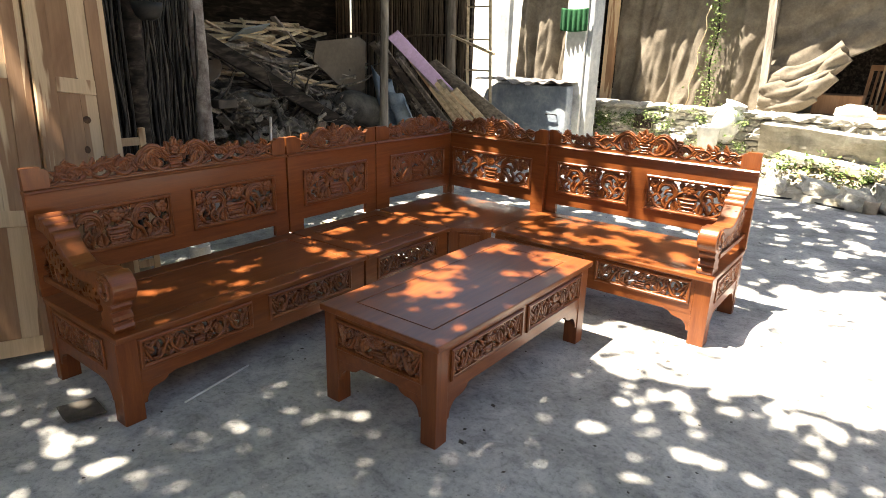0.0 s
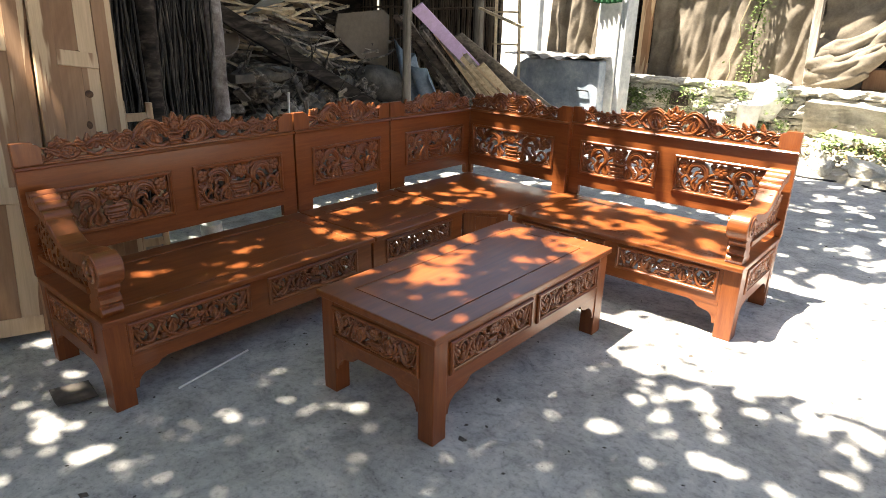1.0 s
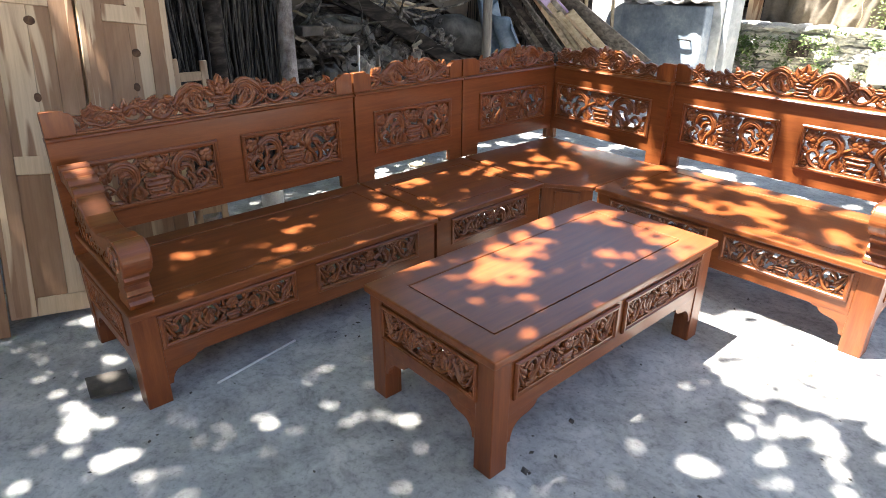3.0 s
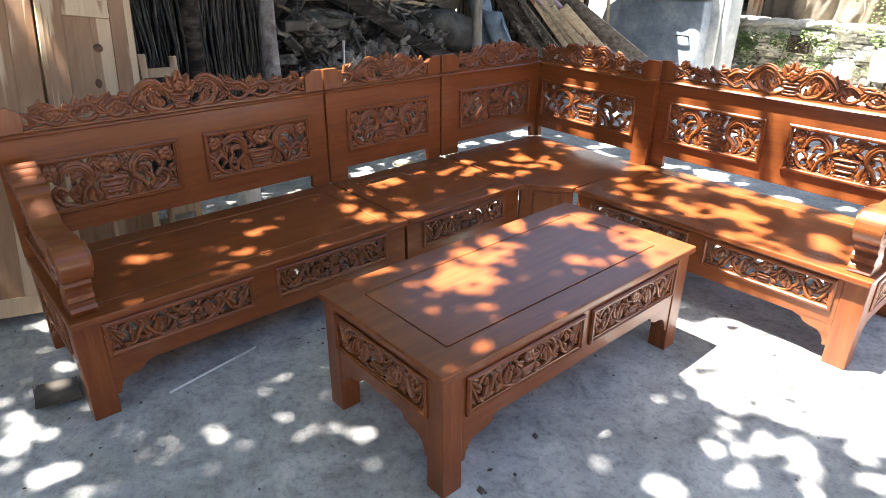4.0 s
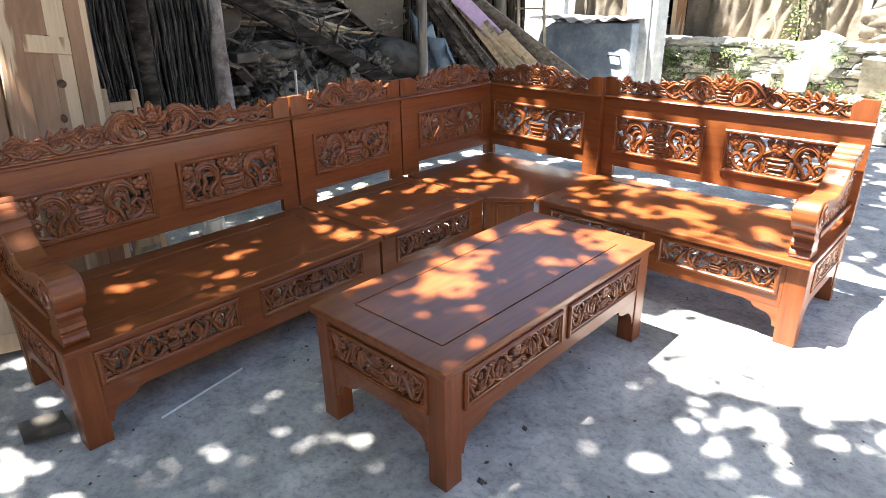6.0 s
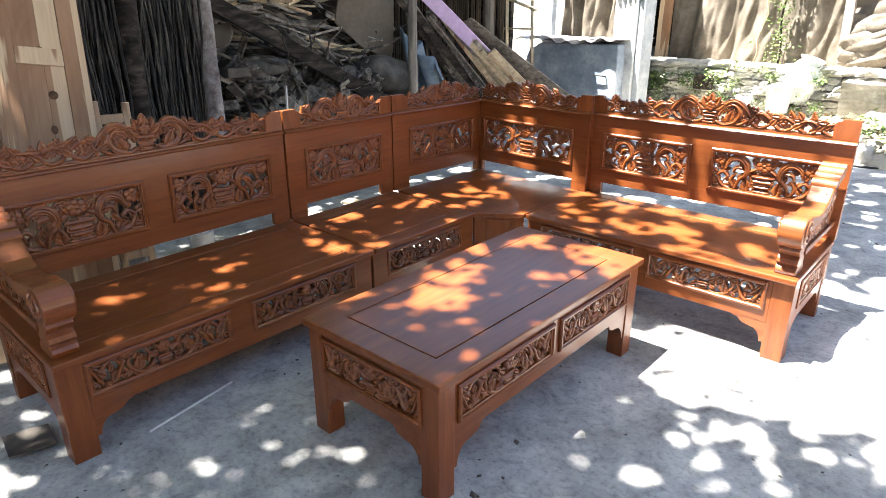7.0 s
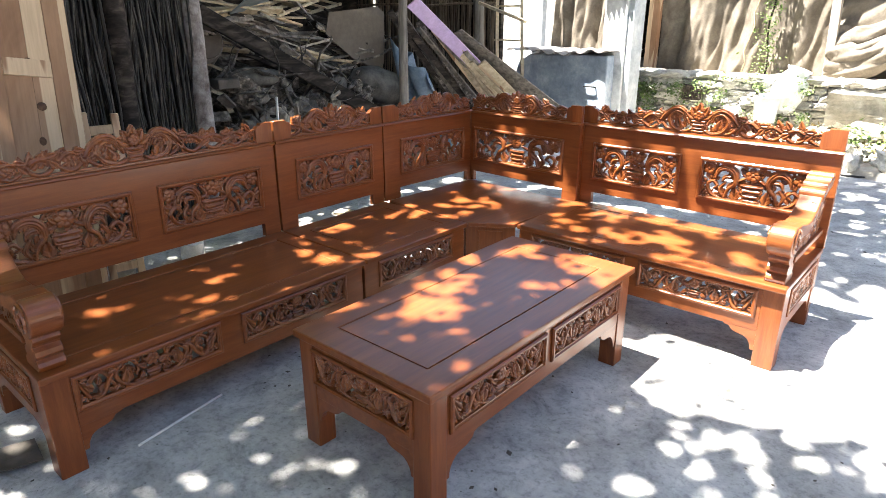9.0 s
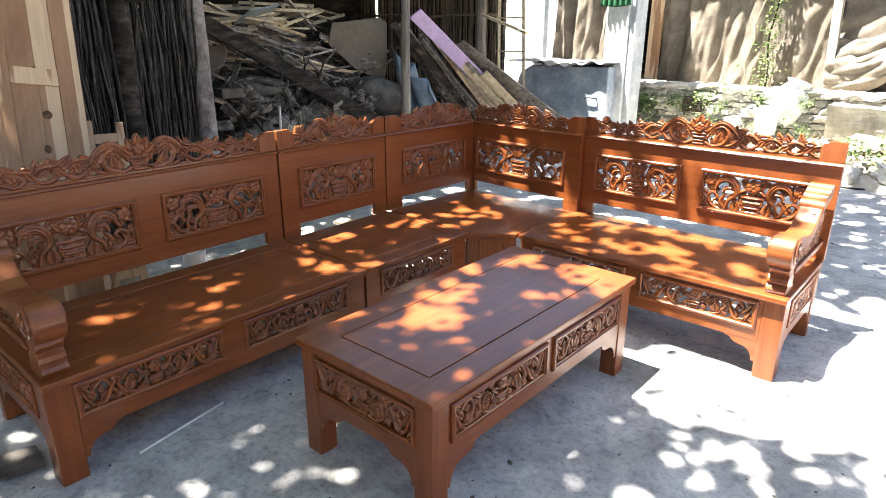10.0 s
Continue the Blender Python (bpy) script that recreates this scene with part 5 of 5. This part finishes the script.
    edge = 1.22 + 0.40 * (x - 0.42) + 0.04 * math.sin(x * 4)
    z = edge + (3.2 - edge) * v
    sag = math.sin((z - 0.42 * x) * 7.0 + 1.2 * noise.noise(Vector((x, z, 2))))
    y = 9.29 - 0.03 * sag * (1 - v) - 0.05 * (1 - v) - 0.05 * noise.noise(Vector((x * 3, z * 6 - x * 3, 4)))
    return Vector((x, y, z))


thick(one("burlap_curtain", cloth(1, 1, 110, 60, swept), burlap, "brown burlap curtain with a slanting lower edge", "curtain", True, group="burlap curtains"), 0.006)
# the gathered foot: thick rolls that sag from the post up to the tie
bundle = thing("curtain_bundle", pose(0, 0, 0), "foot of a burlap curtain gathered in thick sagging rolls", "curtain")
for k, (za, zm, xb, zb, r) in enumerate(((1.36, 1.28, 1.30, 1.74, 0.11), (1.14, 1.06, 1.34, 1.62, 0.16), (0.98, 0.92, 1.24, 1.36, 0.15), (0.88, 0.84, 1.08, 1.06, 0.09), (1.22, 1.14, 1.30, 1.62, 0.14))):
    line = smooth_line([(0.40, za), (0.62, zm + 0.02), (0.9, zm + 0.10), (xb, zb)], 9)
    bm = tube(bmesh.new(), [(x, 9.18 - 0.03 * (k % 4), z) for x, z in line], [r * (0.75 + 0.45 * math.sin(math.pi * min(1, 0.25 + i / len(line)))) for i in range(len(line))], 28)
    for v in bm.verts:
        v.co += Vector((0, -0.055, 0.035)) * noise.noise(Vector((v.co.x * 3 - v.co.z * 4, v.co.z * 13 - v.co.x * 5, v.co.y * 9 + k)))
    part("roll", bm, burlap, bundle, smooth=True)
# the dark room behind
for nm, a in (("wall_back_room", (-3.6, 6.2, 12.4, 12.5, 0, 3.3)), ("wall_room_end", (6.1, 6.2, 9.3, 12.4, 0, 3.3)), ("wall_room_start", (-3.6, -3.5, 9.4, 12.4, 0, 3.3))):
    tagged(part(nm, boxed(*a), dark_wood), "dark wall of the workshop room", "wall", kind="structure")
# unseen eaves, placed so that their shadow covers the curtains' upper part
tagged(part("added_eaves_roof", boxed(-3.7, 6.3, 8.82, 12.6, 3.21, 3.27), zinc), "unseen workshop roof, its eaves set to shade the curtains", "roof", kind="structure")
tagged(part("added_eaves_left", boxed(-3.7, -1.9, 8.0, 8.819, 3.21, 3.27), zinc), "unseen zinc eaves added to shade the curtain by the pillar", "roof", kind="structure")
tagged(part("terrace_floor", boxed(-3.4, 6.1, 8.72, 12.39, -0.1, 0.80), earth), "raised earth floor of the workshop room", "floor", kind="structure")

# chair backs stored in the dark room
for k, x in enumerate((1.55, 1.95)):
    ch = thing("chair_back", pose(x, 10.2, 0.80, -8, 0, -20), "raw teak chair back stored in the dark room", "chair", "stored chair backs")
    for a in (0, 0.30):
        part("stile", beam(bmesh.new(), (a, 0, 0), (a - 0.03 + 0.06 * (a > 0), 0.06, 0.68), 0.05, 0.03), raw_heart, ch, bevel=0.004)
    part("top_rail", boxed(-0.05, 0.35, 0.03, 0.07, 0.62, 0.70), raw_heart, ch, bevel=0.01)
    for a in (0.08, 0.15, 0.22):
        part("slat", boxed(a - 0.015, a + 0.015, 0.02, 0.035, 0.02, 0.615), raw_heart, ch, bevel=0.002)
one("low_table", boxed(1.0, 1.6, 9.5, 9.9, 0.80, 1.08), raw_heart, "low raw wooden stool in the room", "stool", bevel=0.02)
one("timber_stack", boxed(1.7, 3.2, 9.0, 9.9, 0.80, 0.86), raw_heart, "flat raw timber on the terrace", "timber", bevel=0.004)
bm = bmesh.new()
bmesh.ops.create_uvsphere(bm, u_segments=20, v_segments=12, radius=1)
for v in bm.verts:
    v.co += v.co.normalized() * 0.25 * noise.noise(v.co * 2.6)
bm.transform(Matrix.Translation((1.60, 8.95, 0.88)) @ Matrix.Diagonal((0.24, 0.16, 0.11, 1)))
one("white_bag", bm, white_plastic, "crumpled white plastic bag on the terrace edge", "bag", True)


# ---- stone terrace wall and rubble ----
wall = thing("stone_wall", pose(0, 0, 0), "low dry wall of pale broken stones", "wall", kind="structure")
part("wall_core", boxed(-1.9, 5.5, 8.47, 8.715, 0, 0.78), mortar, wall)
stone_meshes = []
rnd = random.Random(31)


def stone_mesh(seed, rough=0.34):
    bm = bmesh.new()
    bmesh.ops.create_icosphere(bm, subdivisions=2, radius=1)
    for v in bm.verts:
        p = v.co
        k = max(abs(p.x), abs(p.y), abs(p.z))
        v.co = p.lerp(p / k * 0.86, 0.86) * (1 + rough * noise.noise(p * 1.9 + Vector((seed, 0, 0))))
    bmesh.ops.recalc_face_normals(bm, faces=bm.faces[:])
    me = bpy.data.meshes.new("stone")
    bm.to_mesh(me)
    bm.free()
    me.materials.append(stone)
    return me


stone_meshes = [stone_mesh(k) for k in range(8)]
z = 0.03
course = 0
while z < 0.80:
    h = rnd.uniform(0.07, 0.13)
    x = -1.95
    while x < 3.4:
        w = rnd.uniform(0.12, 0.34)
        o = new("stone", stone_meshes[rnd.randrange(8)])
        o.parent = wall
        o.matrix_basis = pose(x + w / 2, 8.44 + rnd.uniform(-0.05, 0.02), z + h / 2, rnd.uniform(-8, 8), rnd.uniform(-6, 6), rnd.uniform(-10, 10)) @ Matrix.Diagonal((w * 0.60, 0.10, h * 0.66, 1))
        x += w
    z += h
    course += 1
x = -1.95
while x < 3.6:
    w = rnd.uniform(0.22, 0.5)
    o = new("capstone", stone_meshes[rnd.randrange(8)])
    o.parent = wall
    o.matrix_basis = pose(x + w / 2, 8.52, 0.81, 0, 0, rnd.uniform(-5, 5)) @ Matrix.Diagonal((w * 0.6, 0.24, 0.05, 1))
    x += w
# bank of soil and litter before the wall
bm = bmesh.new()
nx, ny = 70, 16
g = []
for i in range(nx + 1):
    row = []
    for j in range(ny + 1):
        x, t = -1.6 + 6.6 * i / nx, j / ny
        hgt = -0.04 + (0.10 + 0.42 * t ** 1.3) * min(1, 0.25 + max(0, (x + 0.4)) * 0.5) + 0.07 * noise.fractal(Vector((x * 2.4, t * 3, 0.7)), 1, 2, 4)
        row.append(bm.verts.new((x, 7.10 + 0.10 * math.sin(x * 3) + 1.32 * t, max(-0.06, hgt) if t > 0.04 else -0.06)))
    g.append(row)
for i in range(nx):
    for j in range(ny):
        bm.faces.new((g[i][j], g[i + 1][j], g[i + 1][j + 1], g[i][j + 1]))
one("bank", bm, earth, "sloping bank of pale soil and rubble", "bank", kind="structure")
for k in range(110):
    x = rnd.uniform(0.2, 3.6)
    t = rnd.random()
    s = rnd.uniform(0.03, 0.11)
    o = tagged(new("rubble_stone", stone_meshes[rnd.randrange(8)]), "loose pale rubble stone on the bank", "stone", "rubble stones")
    o.matrix_world = pose(x, 7.16 + 1.15 * t, 0.04 + 0.36 * t ** 1.3 * min(1, 0.25 + (x + 0.4) * 0.5) + s * 0.3, rnd.uniform(0, 90), rnd.uniform(0, 90), rnd.uniform(0, 180)) @ Matrix.Diagonal((s * 1.3, s, s * 0.7, 1))
for c, sz in (((1.95, 7.05, 0.10), (0.20, 0.16, 0.13)), ((2.30, 7.15, 0.12), (0.24, 0.2, 0.16)), ((1.55, 7.3, 0.12), (0.26, 0.16, 0.12))):
    o = tagged(new("boulder", stone_meshes[3]), "grey boulder at the yard's edge", "stone", "boulders")
    o.matrix_world = pose(*c, 10, 20, 40) @ Matrix.Diagonal((*sz, 1))
one("stone_slab", boxed(0, 1.5, 0, 0.16, 0, 0.11, m=pose(1.0, 7.75, 0.34, 6, 5, -8)), stone, "long pale stone slab lying on the bank", "slab", bevel=0.015)
bm = bmesh.new()
bmesh.ops.create_grid(bm, x_segments=2, y_segments=2, size=0.001)
bm.clear()
box(bm, 0, 2.9, 0, 0.5, 0, 0.42)
bmesh.ops.subdivide_edges(bm, edges=bm.edges[:], cuts=14, use_grid_fill=True)
for v in bm.verts:
    q = noise.fractal(Vector((v.co.x * 2.0, v.co.y * 5, v.co.z * 4)), 1, 2, 5)
    v.co += Vector((0.02 * q, 0.035 * q + 0.42 * (0.42 - v.co.z) * (v.co.y < 0.25), 0.03 * q))
bm.transform(pose(0.66, 8.0, 0.32, 0, 2, -3))
one("plaster_block", bm, old_plaster, "long rough block of pale crumbling plaster on the bank", "block")
one("clay_pot", lathe(bmesh.new(), [(0.05, 0), (0.07, 0.0), (0.085, 0.13), (0.09, 0.14), (0.075, 0.14), (0.06, 0.04)], 18, 2.10, 6.98), clay, "small brown clay pot at the yard's edge", "pot", True)
one("cable", tube(bmesh.new(), [(0.75 + 0.14 * k, 7.14 - 0.05 * math.sin(k * 0.9) - 0.02 * k, 0.012) for k in range(9)], 0.012, 6), rubber, "black hose lying along the yard's edge", "hose", True)
# bucket and jar on the wall
one("bucket", lathe(bmesh.new(), [(0.10, 0), (0.12, 0.0), (0.15, 0.30), (0.165, 0.31), (0.15, 0.31), (0.11, 0.05)], 24, 0.02, 8.12), grey_plaster, "grey cement bucket standing on the bank", "bucket", True).location.z = 0.32
jar = thing("water_jar", pose(0.10, 8.35, 0.42, 0, 18, 0), "large whitish tilted cement jar on the bank", "jar")
part("body", lathe(bmesh.new(), [(0.10, 0), (0.17, 0.1), (0.2, 0.28), (0.17, 0.45), (0.12, 0.52), (0.15, 0.56), (0.12, 0.56), (0.09, 0.5)], 24), plaster, jar, smooth=True)
one("niche_stone", boxed(-1.10, -0.84, 8.24, 8.30, 0.50, 0.70), dark_wood, "dark weathered block set in the stone wall", "block", bevel=0.02)
one("pale_block", boxed(-0.50, -0.30, 8.14, 8.28, 0.28, 0.46), plaster, "pale cement block leaning at the stone wall", "block", bevel=0.03)


# ---- plants ----
def leaves(name, spots, mat, label, size, seed, cat="plant"):
    """Clumps of small leaves round the given places (x, y, z, radius, count)."""
    rnd = random.Random(seed)
    verts, faces = [], []
    for cx, cy, cz, rad, count in spots:
        for k in range(count):
            d = Vector((rnd.gauss(0, 1), rnd.gauss(0, 1), rnd.gauss(0, 0.8)))
            p = Vector((cx, cy, cz)) + d * rad * 0.5
            a = Vector((rnd.uniform(-1, 1), rnd.uniform(-1, 1), rnd.uniform(-0.6, 0.6))).normalized()
            b = a.cross(Vector((rnd.uniform(-1, 1), rnd.uniform(-1, 1), 1.5))).normalized()
            s = size * rnd.uniform(0.6, 1.3)
            i = len(verts)
            n_ = a.cross(b) * s * 0.12
            verts += [p, p + a * s * 0.45 + b * s * 0.3 + n_, p + a * s, p + a * s * 0.45 - b * s * 0.3 + n_]
            faces += [(i, i + 1, i + 2), (i, i + 2, i + 3)]
    me = bpy.data.meshes.new(name)
    me.from_pydata(verts, [], faces)
    me.materials.append(mat)
    return tagged(new(name, me), label, cat, kind="stuff")


rnd = random.Random(77)
leaves("wall_weeds", [(rnd.uniform(-1.75, -0.6), 8.26, rnd.uniform(0.3, 0.72), 0.12, 34) for _ in range(26)], pale_leaf, "green weeds growing over the stone wall", 0.05, 1)
leaves("wall_weeds", [(rnd.uniform(-0.7, 0.5), 8.22, rnd.uniform(0.35, 0.85), 0.09, 24) for _ in range(18)], pale_leaf, "leafy weeds round the jar on the wall", 0.05, 2)
leaves("leaf_litter", [(rnd.uniform(0.5, 3.4), rnd.uniform(7.25, 8.0), rnd.uniform(0.1, 0.32), 0.16, 34) for _ in range(60)], dry_leaf, "dry leaf litter strewn over the bank", 0.06, 3)
leaves("weeds", [(rnd.uniform(0.9, 3.2), rnd.uniform(7.4, 7.95), rnd.uniform(0.18, 0.4), 0.12, 34) for _ in range(34)], pale_leaf, "low green weeds among the rubble", 0.06, 4)
cr_ = thing("creeper", pose(-0.30, 9.0, 0), "leafy creeper climbing the burlap curtain", "plant")
part("stem", tube(bmesh.new(), [(0.03 * math.sin(k * 1.3), -0.05, 0.7 + 0.2 * k) for k in range(12)], 0.012, 6), dark_wood, cr_, smooth=True)
part("branch", tube(bmesh.new(), [(-0.3 + 0.03 * math.sin(k * 2.1) + 0.02 * k, -0.06, 0.8 + 0.16 * k) for k in range(10)], 0.009, 6), stick_wood, cr_, smooth=True)
lv = leaves("foliage", [(0.05 * math.sin(k * 2.2), -0.08, 0.75 + 0.075 * k, 0.10 + 0.16 * math.exp(-k * 0.25), 26) for k in range(26)], pale_leaf, "small green leaves", 0.05, 6)
lv.parent = cr_
del lv["category"]

# ---- small things on the yard floor ----
one("metal_rod", tube(bmesh.new(), [(-0.074, 0.672, 0.006), (-0.037, 0.47, 0.006), (0.001, 0.272, 0.006)], 0.005, 8), steel, "thin pale rod lying on the concrete", "rod", True)
cb = cloth(1, 1, 10, 8, lambda u, v: Vector((-0.36 + 0.16 * u + 0.03 * v, -0.13 + 0.15 * v - 0.02 * u, 0.006 + 0.035 * abs(u - 0.5) * (1 - v) + 0.01 * v)))
thick(one("cardboard_scrap", cb, card, "bent scrap of brown cardboard on the floor", "cardboard"), 0.005)
one("tin_can", lathe(bmesh.new(), [(0.07, 0), (0.075, 0.01), (0.078, 0.12), (0.08, 0.125), (0.07, 0.125), (0.066, 0.03)], 22, -1.72, 1.44), white_plastic, "white plastic tub standing behind the sofa", "tub", True)
one("paint_bowl", lathe(bmesh.new(), [(0.05, 0), (0.08, 0.03), (0.09, 0.07), (0.08, 0.07), (0.05, 0.02)], 20, -1.70, 0.95), clay, "brown clay bowl behind the sofa", "bowl", True)
for k, (x, y, a, L_, mat) in enumerate(((-1.55, 2.9, 20, 0.6, stick_wood), (-1.35, 3.2, 60, 0.7, grey_wood), (-1.2, 3.3, 48, 0.8, stick_wood), (-1.75, 0.85, 80, 0.35, stick_wood), (-1.6, 2.2, 10, 0.3, stick_wood), (-0.6, 4.2, -20, 0.3, stick_wood))):
    one("plank", boxed(-L_ / 2, L_ / 2, -0.06, 0.06, 0, 0.02, m=pose(x, y, 0.001 + 0.021 * (k == 2), 0, 0, a)), mat, "short wooden plank lying behind the sofa", "plank", bevel=0.003, group="planks behind the sofa")
rnd = random.Random(5)
verts, faces = [], []
for k in range(520):
    x, y = rnd.uniform(-1.5, 3.0), rnd.uniform(-0.6, 5.5)
    s = rnd.uniform(0.002, 0.007) * (2.2 if rnd.random() < 0.06 else 1)
    i = len(verts)
    a = rnd.uniform(0, 6.3)
    c, d = math.cos(a) * s, math.sin(a) * s
    verts += [(x + c * 1.6, y + d * 1.6, 0.0006), (x - d, y + c, 0.0006), (x - c * 1.6, y - d * 1.6, 0.0006), (x + d, y - c, 0.0006), (x, y, s * 0.7)]
    faces += [(i, i + 1, i + 4), (i + 1, i + 2, i + 4), (i + 2, i + 3, i + 4), (i + 3, i, i + 4)]
me = bpy.data.meshes.new("grit")
me.from_pydata(verts, [], faces)
me.materials.append(card)
tagged(new("grit", me), "dark grit and wood chips strewn on the concrete", "grit", kind="stuff")


# ---- unseen tree that shades the yard; its gaps are set to place sun patches ----
def density(u, v):
    """Gaps per square metre of crown over each part of the yard, and their size."""
    if 0.45 < u < 1.02 and 1.05 < v < 2.1:
        return 30, 0.80
    if 1.02 < u < 1.3 and 0.9 < v < 2.1:
        return 12, 0.55
    if 0.3 < u < 2.1 and 2.25 < v < 3.75:
        return (22, 0.66) if u < 1.0 else (29, 0.9)
    if v > 3.75:
        return (12, 0.74) if u > 0.9 else (9, 0.85)
    if u < -0.7 and u > -2.4 and v > 0.6:
        return 14, 0.85
    if u > 1.2 and v > 1.3:
        return 26, 0.58
    if u > -0.7 and v > 1.45 and u < 2.0:
        return 19, 0.66
    if u < 0.1 and v > 0.3:
        return 1.6, 0.66
    if u > 1.1 and v < 1.4:
        return 4, 0.55
    if v < 0.4:
        return 1.0 if v > -0.9 else 4.5, 0.68
    return 1.6, 0.65


GAPS = {}
SPOTS = [(-0.09, -0.23, 0.085), (-0.34, -0.04, 0.055), (0.29, 0.05, 0.04), (0.28, 0.16, 0.036), (0.34, 0.31, 0.045), (0.2, 0.65, 0.04), (0.19, -0.15, 0.075), (1.66, 1.76, 0.06), (1.4, 1.9, 0.06), (-0.38, 0.30, 0.055), (-0.28, 0.44, 0.042), (-0.2, 0.95, 0.045)]


def make_gaps():
    rnd = random.Random(40)
    for _ in range(int(9.6 * 10.4 * 30)):
        u, v = rnd.uniform(-4.8, 4.8), rnd.uniform(-3.2, 7.2)
        d, k = density(u, v)
        if rnd.random() > d / 30:
            continue
        for q in range(rnd.choice((1, 1, 2, 3))):
            r = rnd.uniform(0.055, 0.105) * k
            g = (u, v, r)
            for a in range(int((u - r) // 0.25), int((u + r) // 0.25) + 1):
                for b in range(int((v - r) // 0.25), int((v + r) // 0.25) + 1):
                    GAPS.setdefault((a, b), []).append(g)
            a = rnd.uniform(0, 6.3)
            u, v = u + 0.13 * math.cos(a), v + 0.13 * math.sin(a)
    # large lone gaps, set so that sun spots land on the floor and the arm
    for u, v, r in SPOTS:
        for q in range(2):
            g = (u + r * 0.4 * math.cos(3.1 * q + u * 9), v + r * 0.4 * math.sin(3.1 * q + u * 9), r * 0.8)
            for a in range(int((g[0] - g[2]) // 0.25), int((g[0] + g[2]) // 0.25) + 1):
                for b in range(int((g[1] - g[2]) // 0.25), int((g[1] + g[2]) // 0.25) + 1):
                    GAPS.setdefault((a, b), []).append(g)


make_gaps()


def is_open(u, v):
    """Whether the crown has a gap on the sun's way to this spot of the yard."""
    u, v = u + 0.05 * noise.noise(Vector((u * 10, v * 10, 5.0))), v + 0.05 * noise.noise(Vector((u * 10, v * 10, 9.0)))
    w = 0.16 * noise.noise(Vector((u * 1.7, v * 1.7, 3.0))) + 0.07 * noise.noise(Vector((u * 6, v * 6, 1.0)))
    if v > (7.0 if u < 1.2 else 7.5) + w or u > 4.5 + 3 * w or v < -3.0 + 4 * w or u < -5.0 - 3 * w:
        return True
    if (u > 1.77 + w or (u > 1.12 + w and v < 2.61 + w)) and 2.02 + w * 2.2 < v - 0.07 * max(0, u - 1.6) and v < 3.75 + w + 0.35 * (u - 1.5):
        return True
    if 0.5 < u < 2.1 and 3.08 < v < 3.58 and noise.noise(Vector((u * 7.0, 7.3, 2.1 + 0.6 * v))) > (-0.32 if u > 1.1 else 0.08):
        return True
    return any((u - a) ** 2 + (v - b) ** 2 < r * r for a, b, r in GAPS.get((int(u // 0.25), int(v // 0.25)), ()))


def tree():
    u = thing("tree", pose(-3.4, -3.4, 0), "large unseen leafy tree, added to dapple the yard from behind", "tree")
    rnd = random.Random(12)
    part("trunk", tube(bmesh.new(), [(0.06 * math.sin(k), 0.05 * math.cos(k * 1.4), 0.75 * k - 0.05) for k in range(10)], [0.30 - 0.02 * k for k in range(10)], 14), bark, u, smooth=True)
    for k in range(9):
        a = radians(-25 + 15 * k)
        pts = [Vector((0, 0, 3.0 + 0.2 * k))]
        for q in range(6):
            pts.append(pts[-1] + Vector((math.cos(a + 0.2 * math.sin(q + k)), math.sin(a + 0.2 * math.sin(q + k)), 0.72 - 0.05 * q)) * 0.5)
        part("limb", tube(bmesh.new(), pts, [0.09 - 0.013 * q for q in range(7)], 8), bark, u, smooth=True)
    gen = np.random.default_rng(8)
    n = 210000
    uu, vv = gen.uniform(-5.5, 5.2, n), gen.uniform(-3.5, 7.6, n)
    hh = 4.6 + 1.5 * gen.random(n) + 0.25 * np.sin(uu * 1.3) + 0.2 * np.cos(vv * 1.7)
    verts, faces = [], []
    for x, y, z in zip(uu.tolist(), vv.tolist(), hh.tolist()):
        if is_open(x, y) and rnd.random() > (0.035 if y < 3.9 and x < 1.8 else 0.008):
            continue
        p = Vector((x - SUN_WAY.x * z + 3.4, y - SUN_WAY.y * z + 3.4, z))
        a = Vector((rnd.uniform(-1, 1), rnd.uniform(-1, 1), rnd.uniform(-0.5, 0.3))).normalized()
        b = a.cross(Vector((rnd.uniform(-0.5, 0.5), rnd.uniform(-0.5, 0.5), 1))).normalized()
        s = rnd.uniform(0.08, 0.125)
        i = len(verts)
        verts += [p - a * s * 0.5, p + b * s * 0.3, p + a * s * 0.5, p - b * s * 0.3]
        faces.append((i, i + 1, i + 2, i + 3))
    me = bpy.data.meshes.new("crown")
    me.from_pydata(verts, [], faces)
    me.materials.append(leaf_mat)
    crown = new("crown", me)
    crown.parent = u
    crown["kind"] = "stuff"
    return u


tree()
